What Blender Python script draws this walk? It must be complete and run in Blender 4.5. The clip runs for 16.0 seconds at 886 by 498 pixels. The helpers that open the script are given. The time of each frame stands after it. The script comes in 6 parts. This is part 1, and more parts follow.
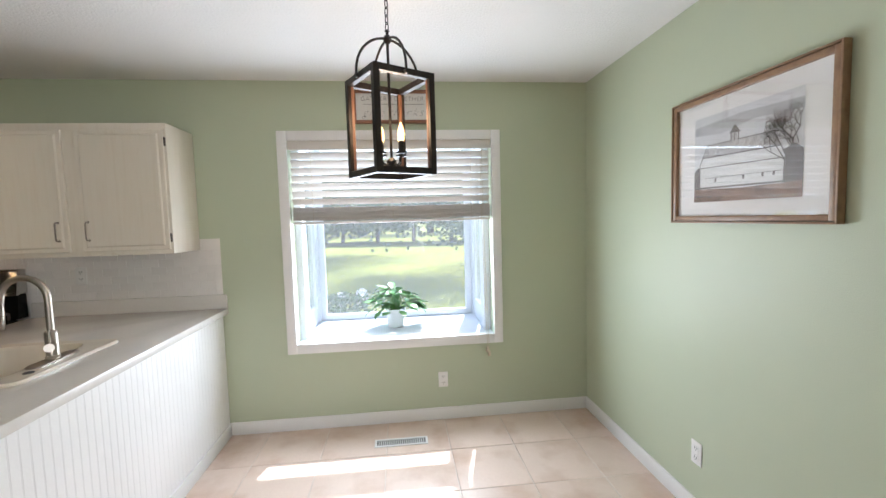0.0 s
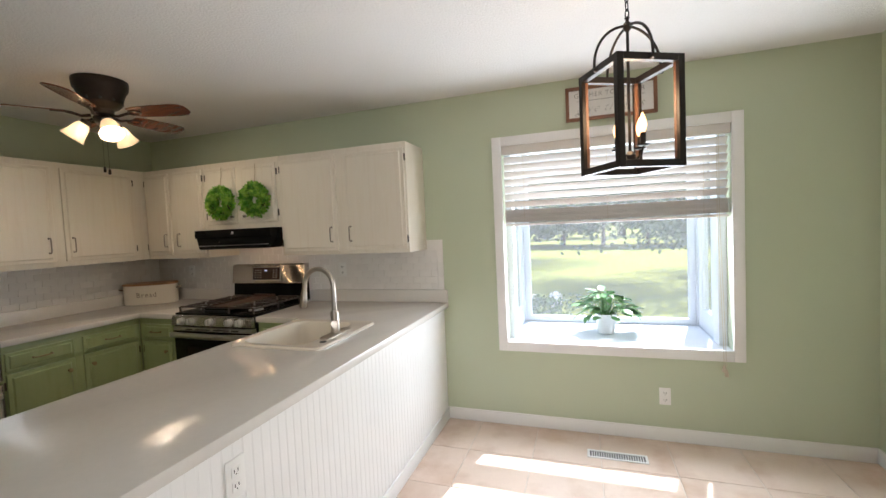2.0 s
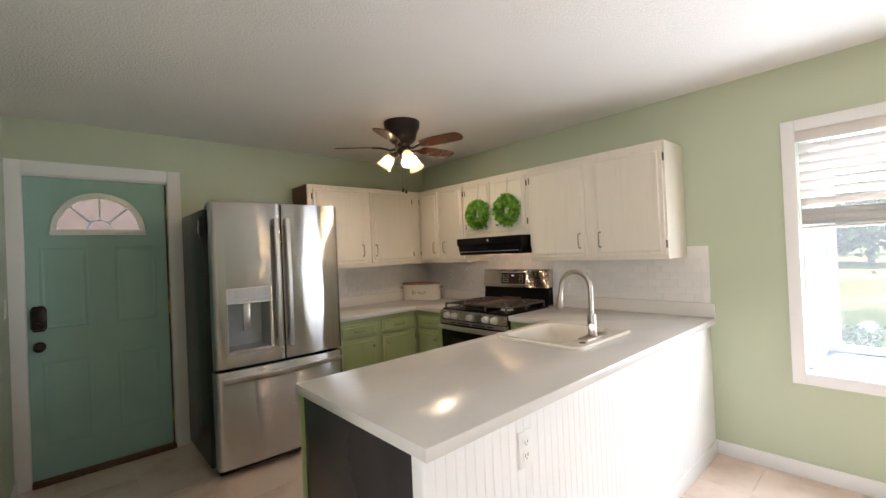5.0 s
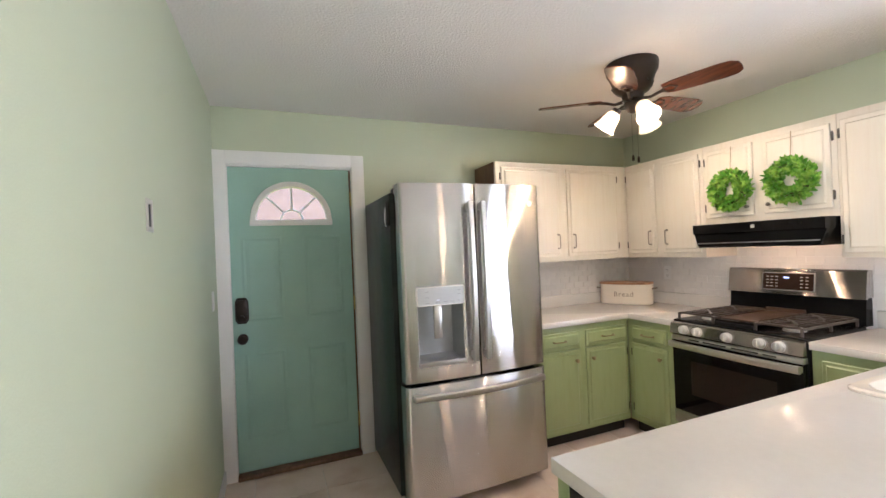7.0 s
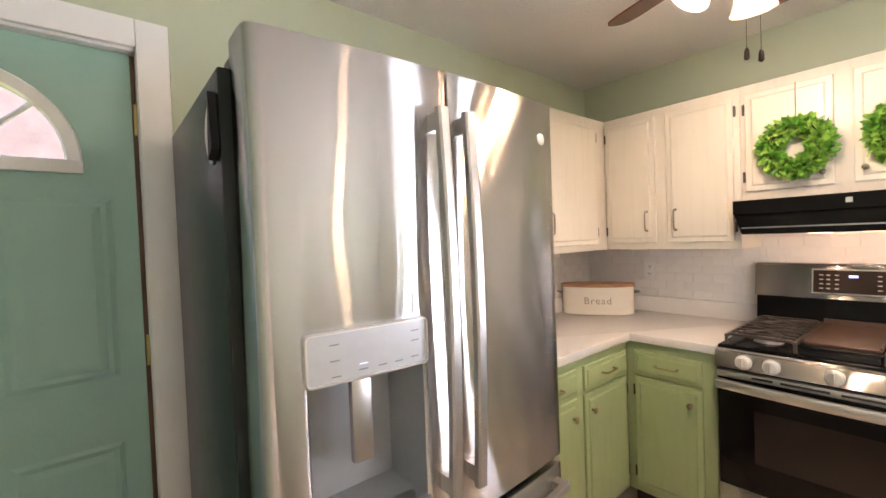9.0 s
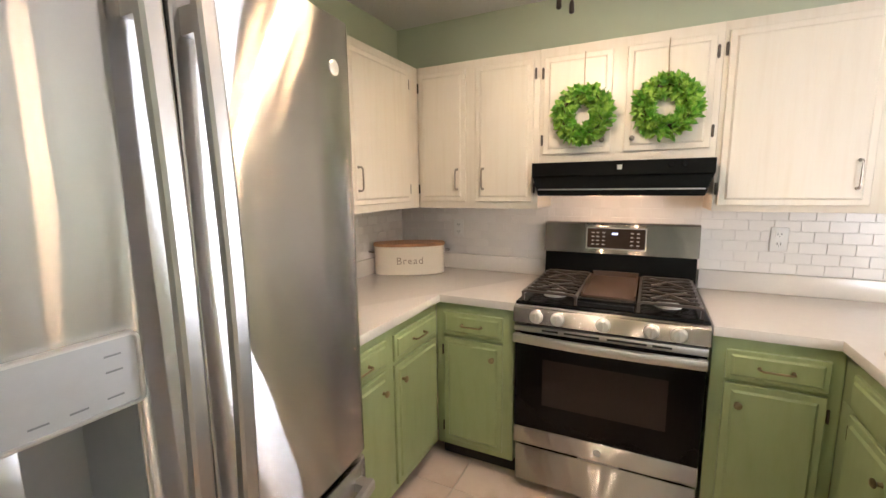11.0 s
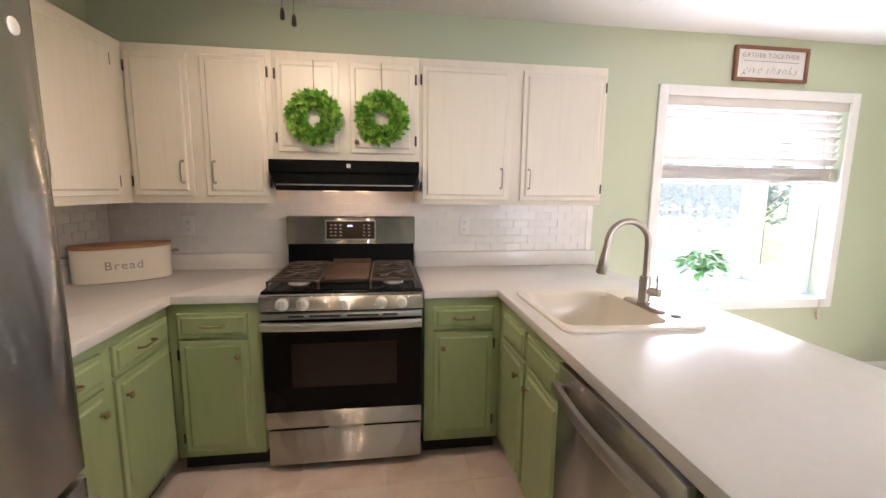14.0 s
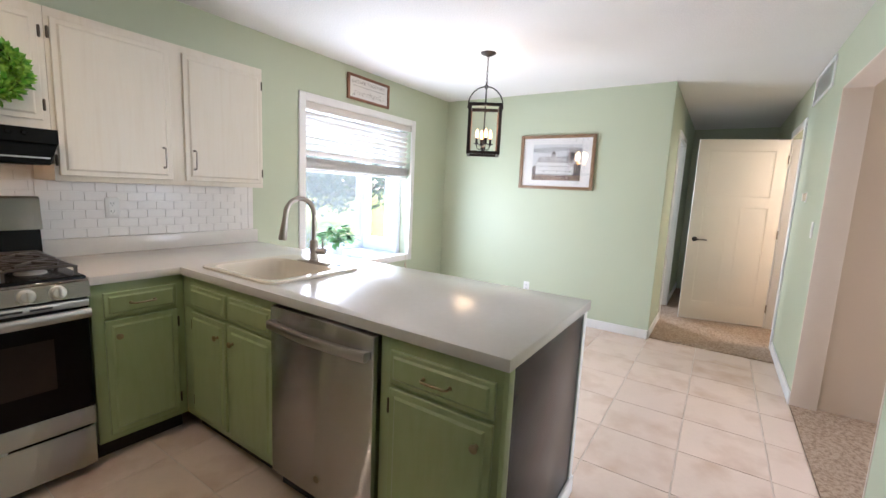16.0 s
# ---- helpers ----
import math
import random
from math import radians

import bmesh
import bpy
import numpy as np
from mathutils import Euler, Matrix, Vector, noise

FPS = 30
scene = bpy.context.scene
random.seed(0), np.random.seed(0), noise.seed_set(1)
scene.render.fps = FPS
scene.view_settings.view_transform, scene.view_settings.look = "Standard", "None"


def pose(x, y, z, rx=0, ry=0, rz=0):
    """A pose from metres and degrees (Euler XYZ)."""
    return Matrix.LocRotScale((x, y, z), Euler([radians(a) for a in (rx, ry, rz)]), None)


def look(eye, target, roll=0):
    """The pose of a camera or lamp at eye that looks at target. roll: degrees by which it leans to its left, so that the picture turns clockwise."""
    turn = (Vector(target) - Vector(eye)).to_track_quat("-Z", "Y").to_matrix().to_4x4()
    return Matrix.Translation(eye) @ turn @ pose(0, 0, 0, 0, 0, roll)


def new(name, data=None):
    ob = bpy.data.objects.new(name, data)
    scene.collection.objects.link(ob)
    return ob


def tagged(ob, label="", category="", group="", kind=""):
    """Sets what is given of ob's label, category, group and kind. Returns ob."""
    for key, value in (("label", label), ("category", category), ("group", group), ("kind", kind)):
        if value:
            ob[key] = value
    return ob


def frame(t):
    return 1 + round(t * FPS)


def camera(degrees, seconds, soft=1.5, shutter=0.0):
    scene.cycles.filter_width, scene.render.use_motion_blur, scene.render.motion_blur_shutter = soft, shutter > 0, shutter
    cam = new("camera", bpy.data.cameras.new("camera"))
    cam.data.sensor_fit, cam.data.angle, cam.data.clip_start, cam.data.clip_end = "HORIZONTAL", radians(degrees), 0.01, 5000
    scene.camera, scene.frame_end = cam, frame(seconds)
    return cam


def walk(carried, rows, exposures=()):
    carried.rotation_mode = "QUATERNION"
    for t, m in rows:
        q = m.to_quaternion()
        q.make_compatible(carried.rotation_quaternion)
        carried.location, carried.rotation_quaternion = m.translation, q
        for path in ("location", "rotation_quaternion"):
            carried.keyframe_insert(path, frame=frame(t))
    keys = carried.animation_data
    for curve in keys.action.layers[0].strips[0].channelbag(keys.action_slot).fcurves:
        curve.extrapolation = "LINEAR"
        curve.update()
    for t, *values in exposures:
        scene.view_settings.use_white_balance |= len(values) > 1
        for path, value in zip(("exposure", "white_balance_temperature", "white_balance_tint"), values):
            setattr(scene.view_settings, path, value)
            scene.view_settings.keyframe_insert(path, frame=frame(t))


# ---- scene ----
cam = camera(93.4, 16.0)
PATH = [
    (0, (-1.206, 0.486, 1.493), (-0.998, 2.47, 1.348), -1.6),
    (0.5, (-1.265, 0.5, 1.484), (-1.252, 2.495, 1.353), -1.9),
    (1, (-1.31, 0.491, 1.486), (-1.534, 2.475, 1.365), -2.2),
    (1.5, (-1.348, 0.469, 1.479), (-1.806, 2.413, 1.375), -2.4),
    (2, (-1.398, 0.458, 1.484), (-2.039, 2.35, 1.386), -2.6),
    (2.5, (-1.421, 0.437, 1.443), (-2.214, 2.271, 1.377), -2.3),
    (3, (-1.464, 0.41, 1.452), (-2.395, 2.179, 1.389), -2.4),
    (3.5, (-1.502, 0.374, 1.451), (-2.583, 2.056, 1.396), -2.3),
    (3.7, (-1.533, 0.35, 1.449), (-2.667, 1.997, 1.397), -2.2),
    (5.8, (-1.527, 0.225, 1.432), (-3.241, 1.256, 1.453), -2.5),
    (6, (-1.578, 0.212, 1.448), (-3.345, 1.149, 1.458), -2.4),
    (6.5, (-1.927, 0.233, 1.45), (-3.772, 1.007, 1.458), -2.4),
    (7, (-2.362, 0.326, 1.458), (-4.215, 1.079, 1.463), -2.4),
    (7.5, (-2.852, 0.37, 1.474), (-4.697, 1.141, 1.467), -2.4),
    (8, (-3.25, 0.454, 1.474), (-5.034, 1.359, 1.451), -2.4),
    (8.5, (-3.552, 0.618, 1.458), (-5.22, 1.722, 1.418), -2.2),
    (9, (-3.76, 0.753, 1.431), (-5.303, 2.024, 1.383), -2.2),
    (9.5, (-3.883, 0.862, 1.448), (-5.23, 2.335, 1.321), -2.1),
    (10, (-3.927, 0.93, 1.444), (-5.047, 2.575, 1.24), -1.6),
    (10.2, (-3.908, 0.957, 1.451), (-4.973, 2.634, 1.213), -1.4),
    (12.5, (-3.858, 1.027, 1.45), (-4.319, 2.95, 1.156), -0.4),
    (13, (-3.799, 0.996, 1.439), (-4.058, 2.958, 1.154), -0.2),
    (13.5, (-3.778, 0.932, 1.428), (-3.788, 2.911, 1.143), 0.3),
    (14, (-3.826, 0.82, 1.414), (-3.553, 2.781, 1.13), 0.7),
    (14.5, (-3.899, 0.707, 1.411), (-3.217, 2.565, 1.119), 1.3),
    (15, (-4.021, 0.664, 1.388), (-2.833, 2.248, 1.11), 2.1),
    (15.5, (-4.15, 0.616, 1.383), (-2.637, 1.895, 1.112), 2.5),
    (16, (-4.289, 0.532, 1.366), (-2.633, 1.618, 1.091), 2.7),
]
walk(cam, [(t, look(eye, target, roll)) for t, eye, target, roll in PATH],
     [(0, 0.94, 5600, 9), (1.5, 1.0, 5800, 10), (3.5, 1.1, 5850, 9), (6, 1.9, 5800, 14), (7, 2.38, 5500, 15), (8, 2.72, 5850, 21), (10, 2.5, 5850, 17), (12.5, 2.28, 5600, 14), (13.5, 2.12, 5520, 16), (14.5, 1.8, 5900, 19), (15.2, 1.6, 5500, 15), (16, 1.55, 5400, 13)])

# ---- world, sun, large lights ----
world = bpy.data.worlds.new("sky")
scene.world = world
world.use_nodes = True
SUN_EL, SUN_AZ = 54.5, 14.5   # degrees; azimuth from +y towards +x
wn = world.node_tree.nodes
sky = wn.new("ShaderNodeTexSky")
sky.sky_type, sky.sun_disc = "NISHITA", False
sky.sun_elevation, sky.sun_rotation = radians(SUN_EL), radians(SUN_AZ)
wn["Background"].inputs[1].default_value = 0.14
world.node_tree.links.new(sky.outputs[0], wn["Background"].inputs[0])
sun = new("sun", bpy.data.lights.new("sun", "SUN"))
sun.data.energy, sun.data.angle, sun.data.color = 5.0, radians(0.5), (1.0, 0.95, 0.88)
az, el = radians(SUN_AZ), radians(SUN_EL)
sun.matrix_basis = look((math.sin(az) * math.cos(el) * 20, 3 + math.cos(az) * math.cos(el) * 20, math.sin(el) * 20), (0, 3, 0))


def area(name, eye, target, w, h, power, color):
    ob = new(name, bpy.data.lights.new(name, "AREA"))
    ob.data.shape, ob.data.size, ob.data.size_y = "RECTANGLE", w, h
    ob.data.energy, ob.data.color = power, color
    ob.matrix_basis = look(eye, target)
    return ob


# fill light through an added, unseen window in the living room's side wall
area("living_room_fill", (-0.63, -2.7, 1.4), (-3.2, -1.2, 1.35), 1.7, 1.5, 43, (1.0, 0.95, 0.88))
# added fill lamp in the windowless side room, to brighten the hall
area("side_room_fill", (2.2, 2.95, 1.5), (1.4, 1.0, 1.0), 1.0, 1.0, 30, (0.95, 0.97, 1.0))
# daylight of the box window, in its opening below the blind
area("window_daylight", (-1.24, 3.66, 1.06), (-1.6, 0.0, 1.5), 1.3, 0.76, 20, (0.98, 0.98, 0.97))
# daylight of the box window, in the opening of its glass roof
area("box_window_daylight", (-1.24, 3.99, 2.14), (-1.24, 3.2, 0.9), 1.2, 0.4, 4, (0.88, 0.95, 1.0))


def bulb(name, at, power, color=(1.0, 0.68, 0.38), radius=0.03):
    ob = new(name, bpy.data.lights.new(name, "POINT"))
    ob.data.energy, ob.data.color, ob.data.shadow_soft_size = power, color, radius
    ob.location = at


# the lit bedroom behind the open hall door
bulb("bedroom_bulb", (1.3, -1.45, 2.0), 26, (1.0, 0.86, 0.66), 0.25)


# ---- materials ----
def mat(name, color, rough=0.5, metal=0.0, var=0.08, scale=6.0, bump=0.0, bscale=60.0, stretch=(1, 1, 1), rand=0.0, coat=0.0, spec=0.5):
    m = bpy.data.materials.new(name)
    m.use_nodes = True
    n, l = m.node_tree.nodes, m.node_tree.links
    b = n["Principled BSDF"]
    b.inputs["Roughness"].default_value, b.inputs["Metallic"].default_value = rough, metal
    b.inputs["Coat Weight"].default_value, b.inputs["Specular IOR Level"].default_value = coat, spec
    tc, mp = n.new("ShaderNodeTexCoord"), n.new("ShaderNodeMapping")
    mp.inputs["Scale"].default_value = stretch
    l.new(tc.outputs["Object"], mp.inputs[0])
    big, fine = n.new("ShaderNodeTexNoise"), n.new("ShaderNodeTexNoise")
    big.inputs["Scale"].default_value, fine.inputs["Scale"].default_value = scale, bscale
    big.inputs["Detail"].default_value = fine.inputs["Detail"].default_value = 4
    l.new(mp.outputs[0], big.inputs[0]), l.new(mp.outputs[0], fine.inputs[0])
    add = n.new("ShaderNodeMath")
    add.operation = "MULTIPLY_ADD"
    add.inputs[1].default_value = 0.35
    l.new(fine.outputs[0], add.inputs[0]), l.new(big.outputs[0], add.inputs[2])
    ramp = n.new("ShaderNodeMapRange")
    ramp.inputs["From Min"].default_value, ramp.inputs["From Max"].default_value = 0.35, 1.0
    ramp.inputs["To Min"].default_value, ramp.inputs["To Max"].default_value = 1 - var, 1 + var
    l.new(add.outputs[0], ramp.inputs[0])
    last = ramp.outputs[0]
    if rand:
        info, mr, mul = n.new("ShaderNodeObjectInfo"), n.new("ShaderNodeMapRange"), n.new("ShaderNodeMath")
        mr.inputs["To Min"].default_value, mr.inputs["To Max"].default_value = 1 - rand, 1 + rand
        mul.operation = "MULTIPLY"
        l.new(info.outputs["Random"], mr.inputs[0]), l.new(mr.outputs[0], mul.inputs[0]), l.new(last, mul.inputs[1])
        last = mul.outputs[0]
    sc = n.new("ShaderNodeVectorMath")
    sc.operation = "SCALE"
    sc.inputs[0].default_value = color
    l.new(last, sc.inputs["Scale"]), l.new(sc.outputs[0], b.inputs["Base Color"])
    if bump:
        bp = n.new("ShaderNodeBump")
        bp.inputs["Strength"].default_value, bp.inputs["Distance"].default_value = bump, 0.01
        l.new(fine.outputs[0], bp.inputs["Height"]), l.new(bp.outputs[0], b.inputs["Normal"])
    return m


def two_tone(name, c1, c2, rough, scale, lo, hi, bump=0.0, bscale=80.0, stretch=(1, 1, 1), rand=0.0, shift=False, detail=5.0, metal=0.0):
    """A surface whose colour wanders between two tones."""
    m = mat(name, c1, rough, metal, 0.05, scale, bump, bscale, stretch, rand)
    n, l = m.node_tree.nodes, m.node_tree.links
    b = n["Principled BSDF"]
    tc, mp, ns, rp, mx = (n.new("ShaderNode" + k) for k in ("TexCoord", "Mapping", "TexNoise", "MapRange", "MixRGB"))
    mp.inputs["Scale"].default_value = stretch
    ns.inputs["Scale"].default_value, ns.inputs["Detail"].default_value = scale, detail
    rp.inputs["From Min"].default_value, rp.inputs["From Max"].default_value = lo, hi
    l.new(tc.outputs["Object"], mp.inputs[0])
    if shift:
        info, vm = n.new("ShaderNodeObjectInfo"), n.new("ShaderNodeVectorMath")
        vm.operation, vm.inputs[1].default_value = "MULTIPLY_ADD", (37.0, 53.0, 11.0)
        l.new(info.outputs["Random"], vm.inputs[0]), l.new(mp.outputs[0], vm.inputs[2]), l.new(vm.outputs[0], ns.inputs[0])
    else:
        l.new(mp.outputs[0], ns.inputs[0])
    l.new(ns.outputs[0], rp.inputs[0]), l.new(rp.outputs[0], mx.inputs[0])
    old = b.inputs["Base Color"].links[0].from_socket
    l.new(old, mx.inputs[1])
    mx.inputs[2].default_value = (*c2, 1)
    l.new(mx.outputs[0], b.inputs["Base Color"])
    return m


def glow(name, color, strength, base=(0.8, 0.8, 0.8)):
    m = mat(name, base, 0.3)
    b = m.node_tree.nodes["Principled BSDF"]
    b.inputs["Emission Color"].default_value, b.inputs["Emission Strength"].default_value = (*color, 1), strength
    return m


def frosted(name, color, strength, base, clear=0.22):
    """Lit frosted glass that lets part of its bulb's light straight through."""
    m = glow(name, color, strength, base)
    n, l = m.node_tree.nodes, m.node_tree.links
    tr, mx = n.new("ShaderNodeBsdfTransparent"), n.new("ShaderNodeMixShader")
    tr.inputs[0].default_value, mx.inputs[0].default_value = (1.0, 0.93, 0.82, 1), clear
    l.new(n["Principled BSDF"].outputs[0], mx.inputs[1]), l.new(tr.outputs[0], mx.inputs[2])
    l.new(mx.outputs[0], n["Material Output"].inputs[0])
    return m


def pane_glass(name, tint=(1, 1, 1), haze=0.0, gloss=0.006):
    m = bpy.data.materials.new(name)
    m.use_nodes = True
    n, l = m.node_tree.nodes, m.node_tree.links
    n.remove(n["Principled BSDF"])
    tr, gl, mx, lw, pw, ma = (n.new("ShaderNode" + k) for k in ("BsdfTransparent", "BsdfGlossy", "MixShader", "LayerWeight", "Math", "Math"))
    tr.inputs[0].default_value, gl.inputs["Roughness"].default_value, lw.inputs[0].default_value = (*tint, 1), 0.02, 0.5
    pw.operation, pw.inputs[1].default_value = "POWER", 4.0
    ma.operation, ma.inputs[1].default_value, ma.inputs[2].default_value = "MULTIPLY_ADD", 0.7, gloss
    l.new(lw.outputs["Facing"], pw.inputs[0]), l.new(pw.outputs[0], ma.inputs[0]), l.new(ma.outputs[0], mx.inputs[0])
    l.new(tr.outputs[0], mx.inputs[1]), l.new(gl.outputs[0], mx.inputs[2])
    out = mx.outputs[0]
    if haze:
        # Milky white mixed into clear glass washes out the view like glare.
        veil, mix = n.new("ShaderNodeBsdfTranslucent"), n.new("ShaderNodeMixShader")
        veil.inputs[0].default_value, mix.inputs[0].default_value = (0.9, 0.92, 0.95, 1), haze
        l.new(out, mix.inputs[1]), l.new(veil.outputs[0], mix.inputs[2])
        out = mix.outputs[0]
    l.new(out, n["Material Output"].inputs[0])
    return m


def steel(name, color=(0.56, 0.55, 0.54), rough=0.11, wave=0.06, along="z", wave_scale=2.2, aniso=0.96):
    """Brushed stainless steel: reflections smeared across the grain, and the faint buckle of thin sheet."""
    m = mat(name, color, rough, 1.0, 0.04, 3.0)
    n, l = m.node_tree.nodes, m.node_tree.links
    paint = n["Principled BSDF"].inputs["Base Color"].links[0].from_socket
    n.remove(n["Principled BSDF"])
    gl, tc, m1, m2, n1, n2, b2, mr, tg = (n.new("ShaderNode" + k) for k in ("BsdfAnisotropic", "TexCoord", "Mapping", "Mapping", "TexNoise", "TexNoise", "Bump", "MapRange", "Tangent"))
    m1.inputs["Scale"].default_value = {"z": (3, 3, 400), "x": (3, 400, 400)}[along]
    m2.inputs["Scale"].default_value = {"z": (1.5, 3.0, 1.3), "x": (1.2, 5, 5)}[along]
    n1.inputs["Scale"].default_value, n2.inputs["Scale"].default_value, n2.inputs["Detail"].default_value = 1, wave_scale, 1
    l.new(paint, gl.inputs["Color"])
    l.new(tc.outputs["Object"], m1.inputs[0]), l.new(tc.outputs["Object"], m2.inputs[0])
    l.new(m1.outputs[0], n1.inputs[0]), l.new(m2.outputs[0], n2.inputs[0])
    if wave:
        b2.inputs["Strength"].default_value, b2.inputs["Distance"].default_value = wave, 0.02
        l.new(n2.outputs[0], b2.inputs["Height"]), l.new(b2.outputs[0], gl.inputs["Normal"])
    mr.inputs["To Min"].default_value, mr.inputs["To Max"].default_value = rough - 0.01, rough + 0.012
    l.new(n1.outputs[0], mr.inputs[0]), l.new(mr.outputs[0], gl.inputs["Roughness"])
    tg.direction_type, tg.axis = "RADIAL", "Z"
    gl.inputs["Anisotropy"].default_value = aniso
    l.new(tg.outputs[0], gl.inputs["Tangent"]), l.new(gl.outputs[0], n["Material Output"].inputs[0])
    return m


GREEN_WALL = mat("sage_wall_paint", (0.497, 0.545, 0.402), 0.5, var=0.035, scale=1.2, bump=0.10, bscale=220)
CEILING = mat("stippled_ceiling_paint", (0.80, 0.78, 0.76), 0.9, var=0.04, scale=1.0, bump=0.42, bscale=85)
TRIM = mat("white_trim_paint", (0.82, 0.81, 0.80), 0.35, var=0.03, scale=4, bump=0.05, bscale=90)
REVEAL = mat("beige_reveal_paint", (0.70, 0.615, 0.525), 0.6, var=0.04, scale=1.5, bump=0.1, bscale=200)
BEIGE_WALL = mat("beige_wall_paint", (0.64, 0.53, 0.42), 0.6, var=0.04, scale=1.5, bump=0.1, bscale=200)
CREAM = two_tone("whitewashed_cabinet_paint", (0.76, 0.70, 0.60), (0.68, 0.61, 0.50), 0.38, 3.0, 0.45, 0.85, 0.06, 40, (14, 14, 0.9), detail=8)
CAB_GREEN = two_tone("green_cabinet_paint", (0.36, 0.43, 0.215), (0.31, 0.375, 0.175), 0.36, 5.0, 0.4, 0.8, 0.05, 50, (6, 6, 1))
RAW_WOOD = two_tone("unpainted_cabinet_wood", (0.10, 0.05, 0.03), (0.17, 0.09, 0.05), 0.5, 4, 0.3, 0.7, 0.1, 60, (10, 10, 1))
COUNTER = mat("pale_laminate", (0.68, 0.65, 0.615), 0.20, var=0.025, scale=40, bump=0.03, bscale=160)
SINK = mat("almond_sink_enamel", (0.78, 0.71, 0.60), 0.16, var=0.02, coat=0.3)
FLOOR_TILE = two_tone("beige_floor_tile", (0.745, 0.60, 0.505), (0.61, 0.44, 0.335), 0.26, 3.4, 0.48, 0.72, 0.10, 45, rand=0.03, shift=True)
GROUT = mat("floor_grout", (0.66, 0.57, 0.50), 0.9, var=0.16, scale=8, bump=0.3)
SPLASH_TILE = mat("white_subway_tile", (0.80, 0.77, 0.74), 0.26, var=0.02, rand=0.03, bump=0.03, bscale=30)
SPLASH_GROUT = mat("splash_grout", (0.78, 0.75, 0.72), 0.9)
STEEL = steel("brushed_steel")
STEEL_H = steel("brushed_steel_flat", (0.60, 0.575, 0.55), 0.14, 0.0)
STEEL_PLAIN = steel("satin_steel", (0.50, 0.485, 0.47), 0.36, 0.0, aniso=0.0)
NICKEL = mat("brushed_nickel", (0.30, 0.265, 0.225), 0.32, 1.0)
BRASS = mat("antique_brass", (0.34, 0.27, 0.16), 0.32, 1.0, 0.2, 30)
HINGE = mat("dark_hinge_metal", (0.10, 0.085, 0.07), 0.45, 0.8)
GOLD = mat("brass_hinge", (0.60, 0.46, 0.20), 0.3, 1.0)
BLACK = mat("black_enamel", (0.006, 0.006, 0.006), 0.22, spec=0.13)
BLACK_MATT = mat("black_cast_iron", (0.010, 0.009, 0.009), 0.5, spec=0.3, bump=0.3, bscale=200)
IRON = mat("cast_iron", (0.065, 0.05, 0.042), 0.32, 0.0, var=0.2, scale=30, bump=0.15, bscale=200)
BLACK_GLASS = mat("black_oven_glass", (0.006, 0.005, 0.005), 0.06, spec=0.16)
OVEN_WIN = mat("oven_window_glass", (0.024, 0.016, 0.014), 0.12, spec=0.25)
FRIDGE_SIDE = mat("dark_fridge_side", (0.014, 0.020, 0.017), 0.26, bump=0.12, bscale=350, spec=0.28)
GRIDDLE = mat("seasoned_griddle", (0.10, 0.062, 0.045), 0.38, 0.3, 0.2, 8)
SATIN = steel("satin_range_steel", (0.62, 0.60, 0.575), 0.42, 0.0, aniso=0.0)
FAUCET = steel("brushed_nickel_faucet", (0.43, 0.385, 0.335), 0.32, 0.0, aniso=0.0)
KNOB_SILVER = mat("satin_knob", (0.68, 0.66, 0.63), 0.3, 0.7)
BRONZE = mat("oil_rubbed_bronze", (0.035, 0.026, 0.022), 0.38, 0.7, 0.2, 20)
BLADE = two_tone("mahogany_blade", (0.15, 0.042, 0.018), (0.07, 0.022, 0.012), 0.22, 3, 0.35, 0.7, 0.02, 30, (2, 16, 16))
LANTERN_METAL = mat("black_lantern_frame", (0.022, 0.017, 0.015), 0.42, 0.4, 0.2, 20)
LANTERN_WOOD = two_tone("brown_lantern_lining", (0.20, 0.095, 0.05), (0.11, 0.05, 0.03), 0.5, 6, 0.3, 0.7, 0.1, 60, (12, 12, 1))
SHADE = frosted("lit_frosted_glass", (1.0, 0.70, 0.40), 0.28, (0.55, 0.47, 0.38))
BULB_GLOW = glow("lit_candle_bulb", (1.0, 0.52, 0.17), 2.8, (0.10, 0.06, 0.03))
DOOR_TEAL = two_tone("teal_door_paint", (0.315, 0.495, 0.43), (0.34, 0.52, 0.455), 0.38, 3, 0.4, 0.7, 0.05, 80)
DOOR_CREAM = mat("cream_door_paint", (0.78, 0.73, 0.64), 0.4, var=0.03, scale=3)
FRAME_WOOD = two_tone("brown_picture_frame", (0.31, 0.19, 0.105), (0.22, 0.13, 0.075), 0.42, 5, 0.35, 0.7, 0.08, 70, (6, 6, 6))
SIGN_WOOD = two_tone("sign_frame_wood", (0.27, 0.12, 0.06), (0.16, 0.07, 0.04), 0.5, 5, 0.35, 0.7, 0.08, 70)
PAPER = mat("white_mat_board", (0.82, 0.80, 0.78), 0.8, var=0.02)
SIGN_FACE = mat("sign_face", (0.72, 0.70, 0.67), 0.6, var=0.05, scale=10)
INK = mat("grey_brown_ink", (0.10, 0.085, 0.075), 0.7)
INK_TAN = mat("tan_ink", (0.30, 0.25, 0.20), 0.7)
INK_SIGN = mat("sign_grey_ink", (0.24, 0.22, 0.21), 0.7)
INK_GREY = mat("light_grey_ink", (0.42, 0.40, 0.38), 0.6)
INK_PALE = mat("pale_grey_ink", (0.22, 0.22, 0.23), 0.6)
PLASTIC = mat("white_plastic", (0.80, 0.79, 0.77), 0.3, var=0.02)
DARK_SLOT = mat("dark_slot", (0.03, 0.03, 0.03), 0.7)
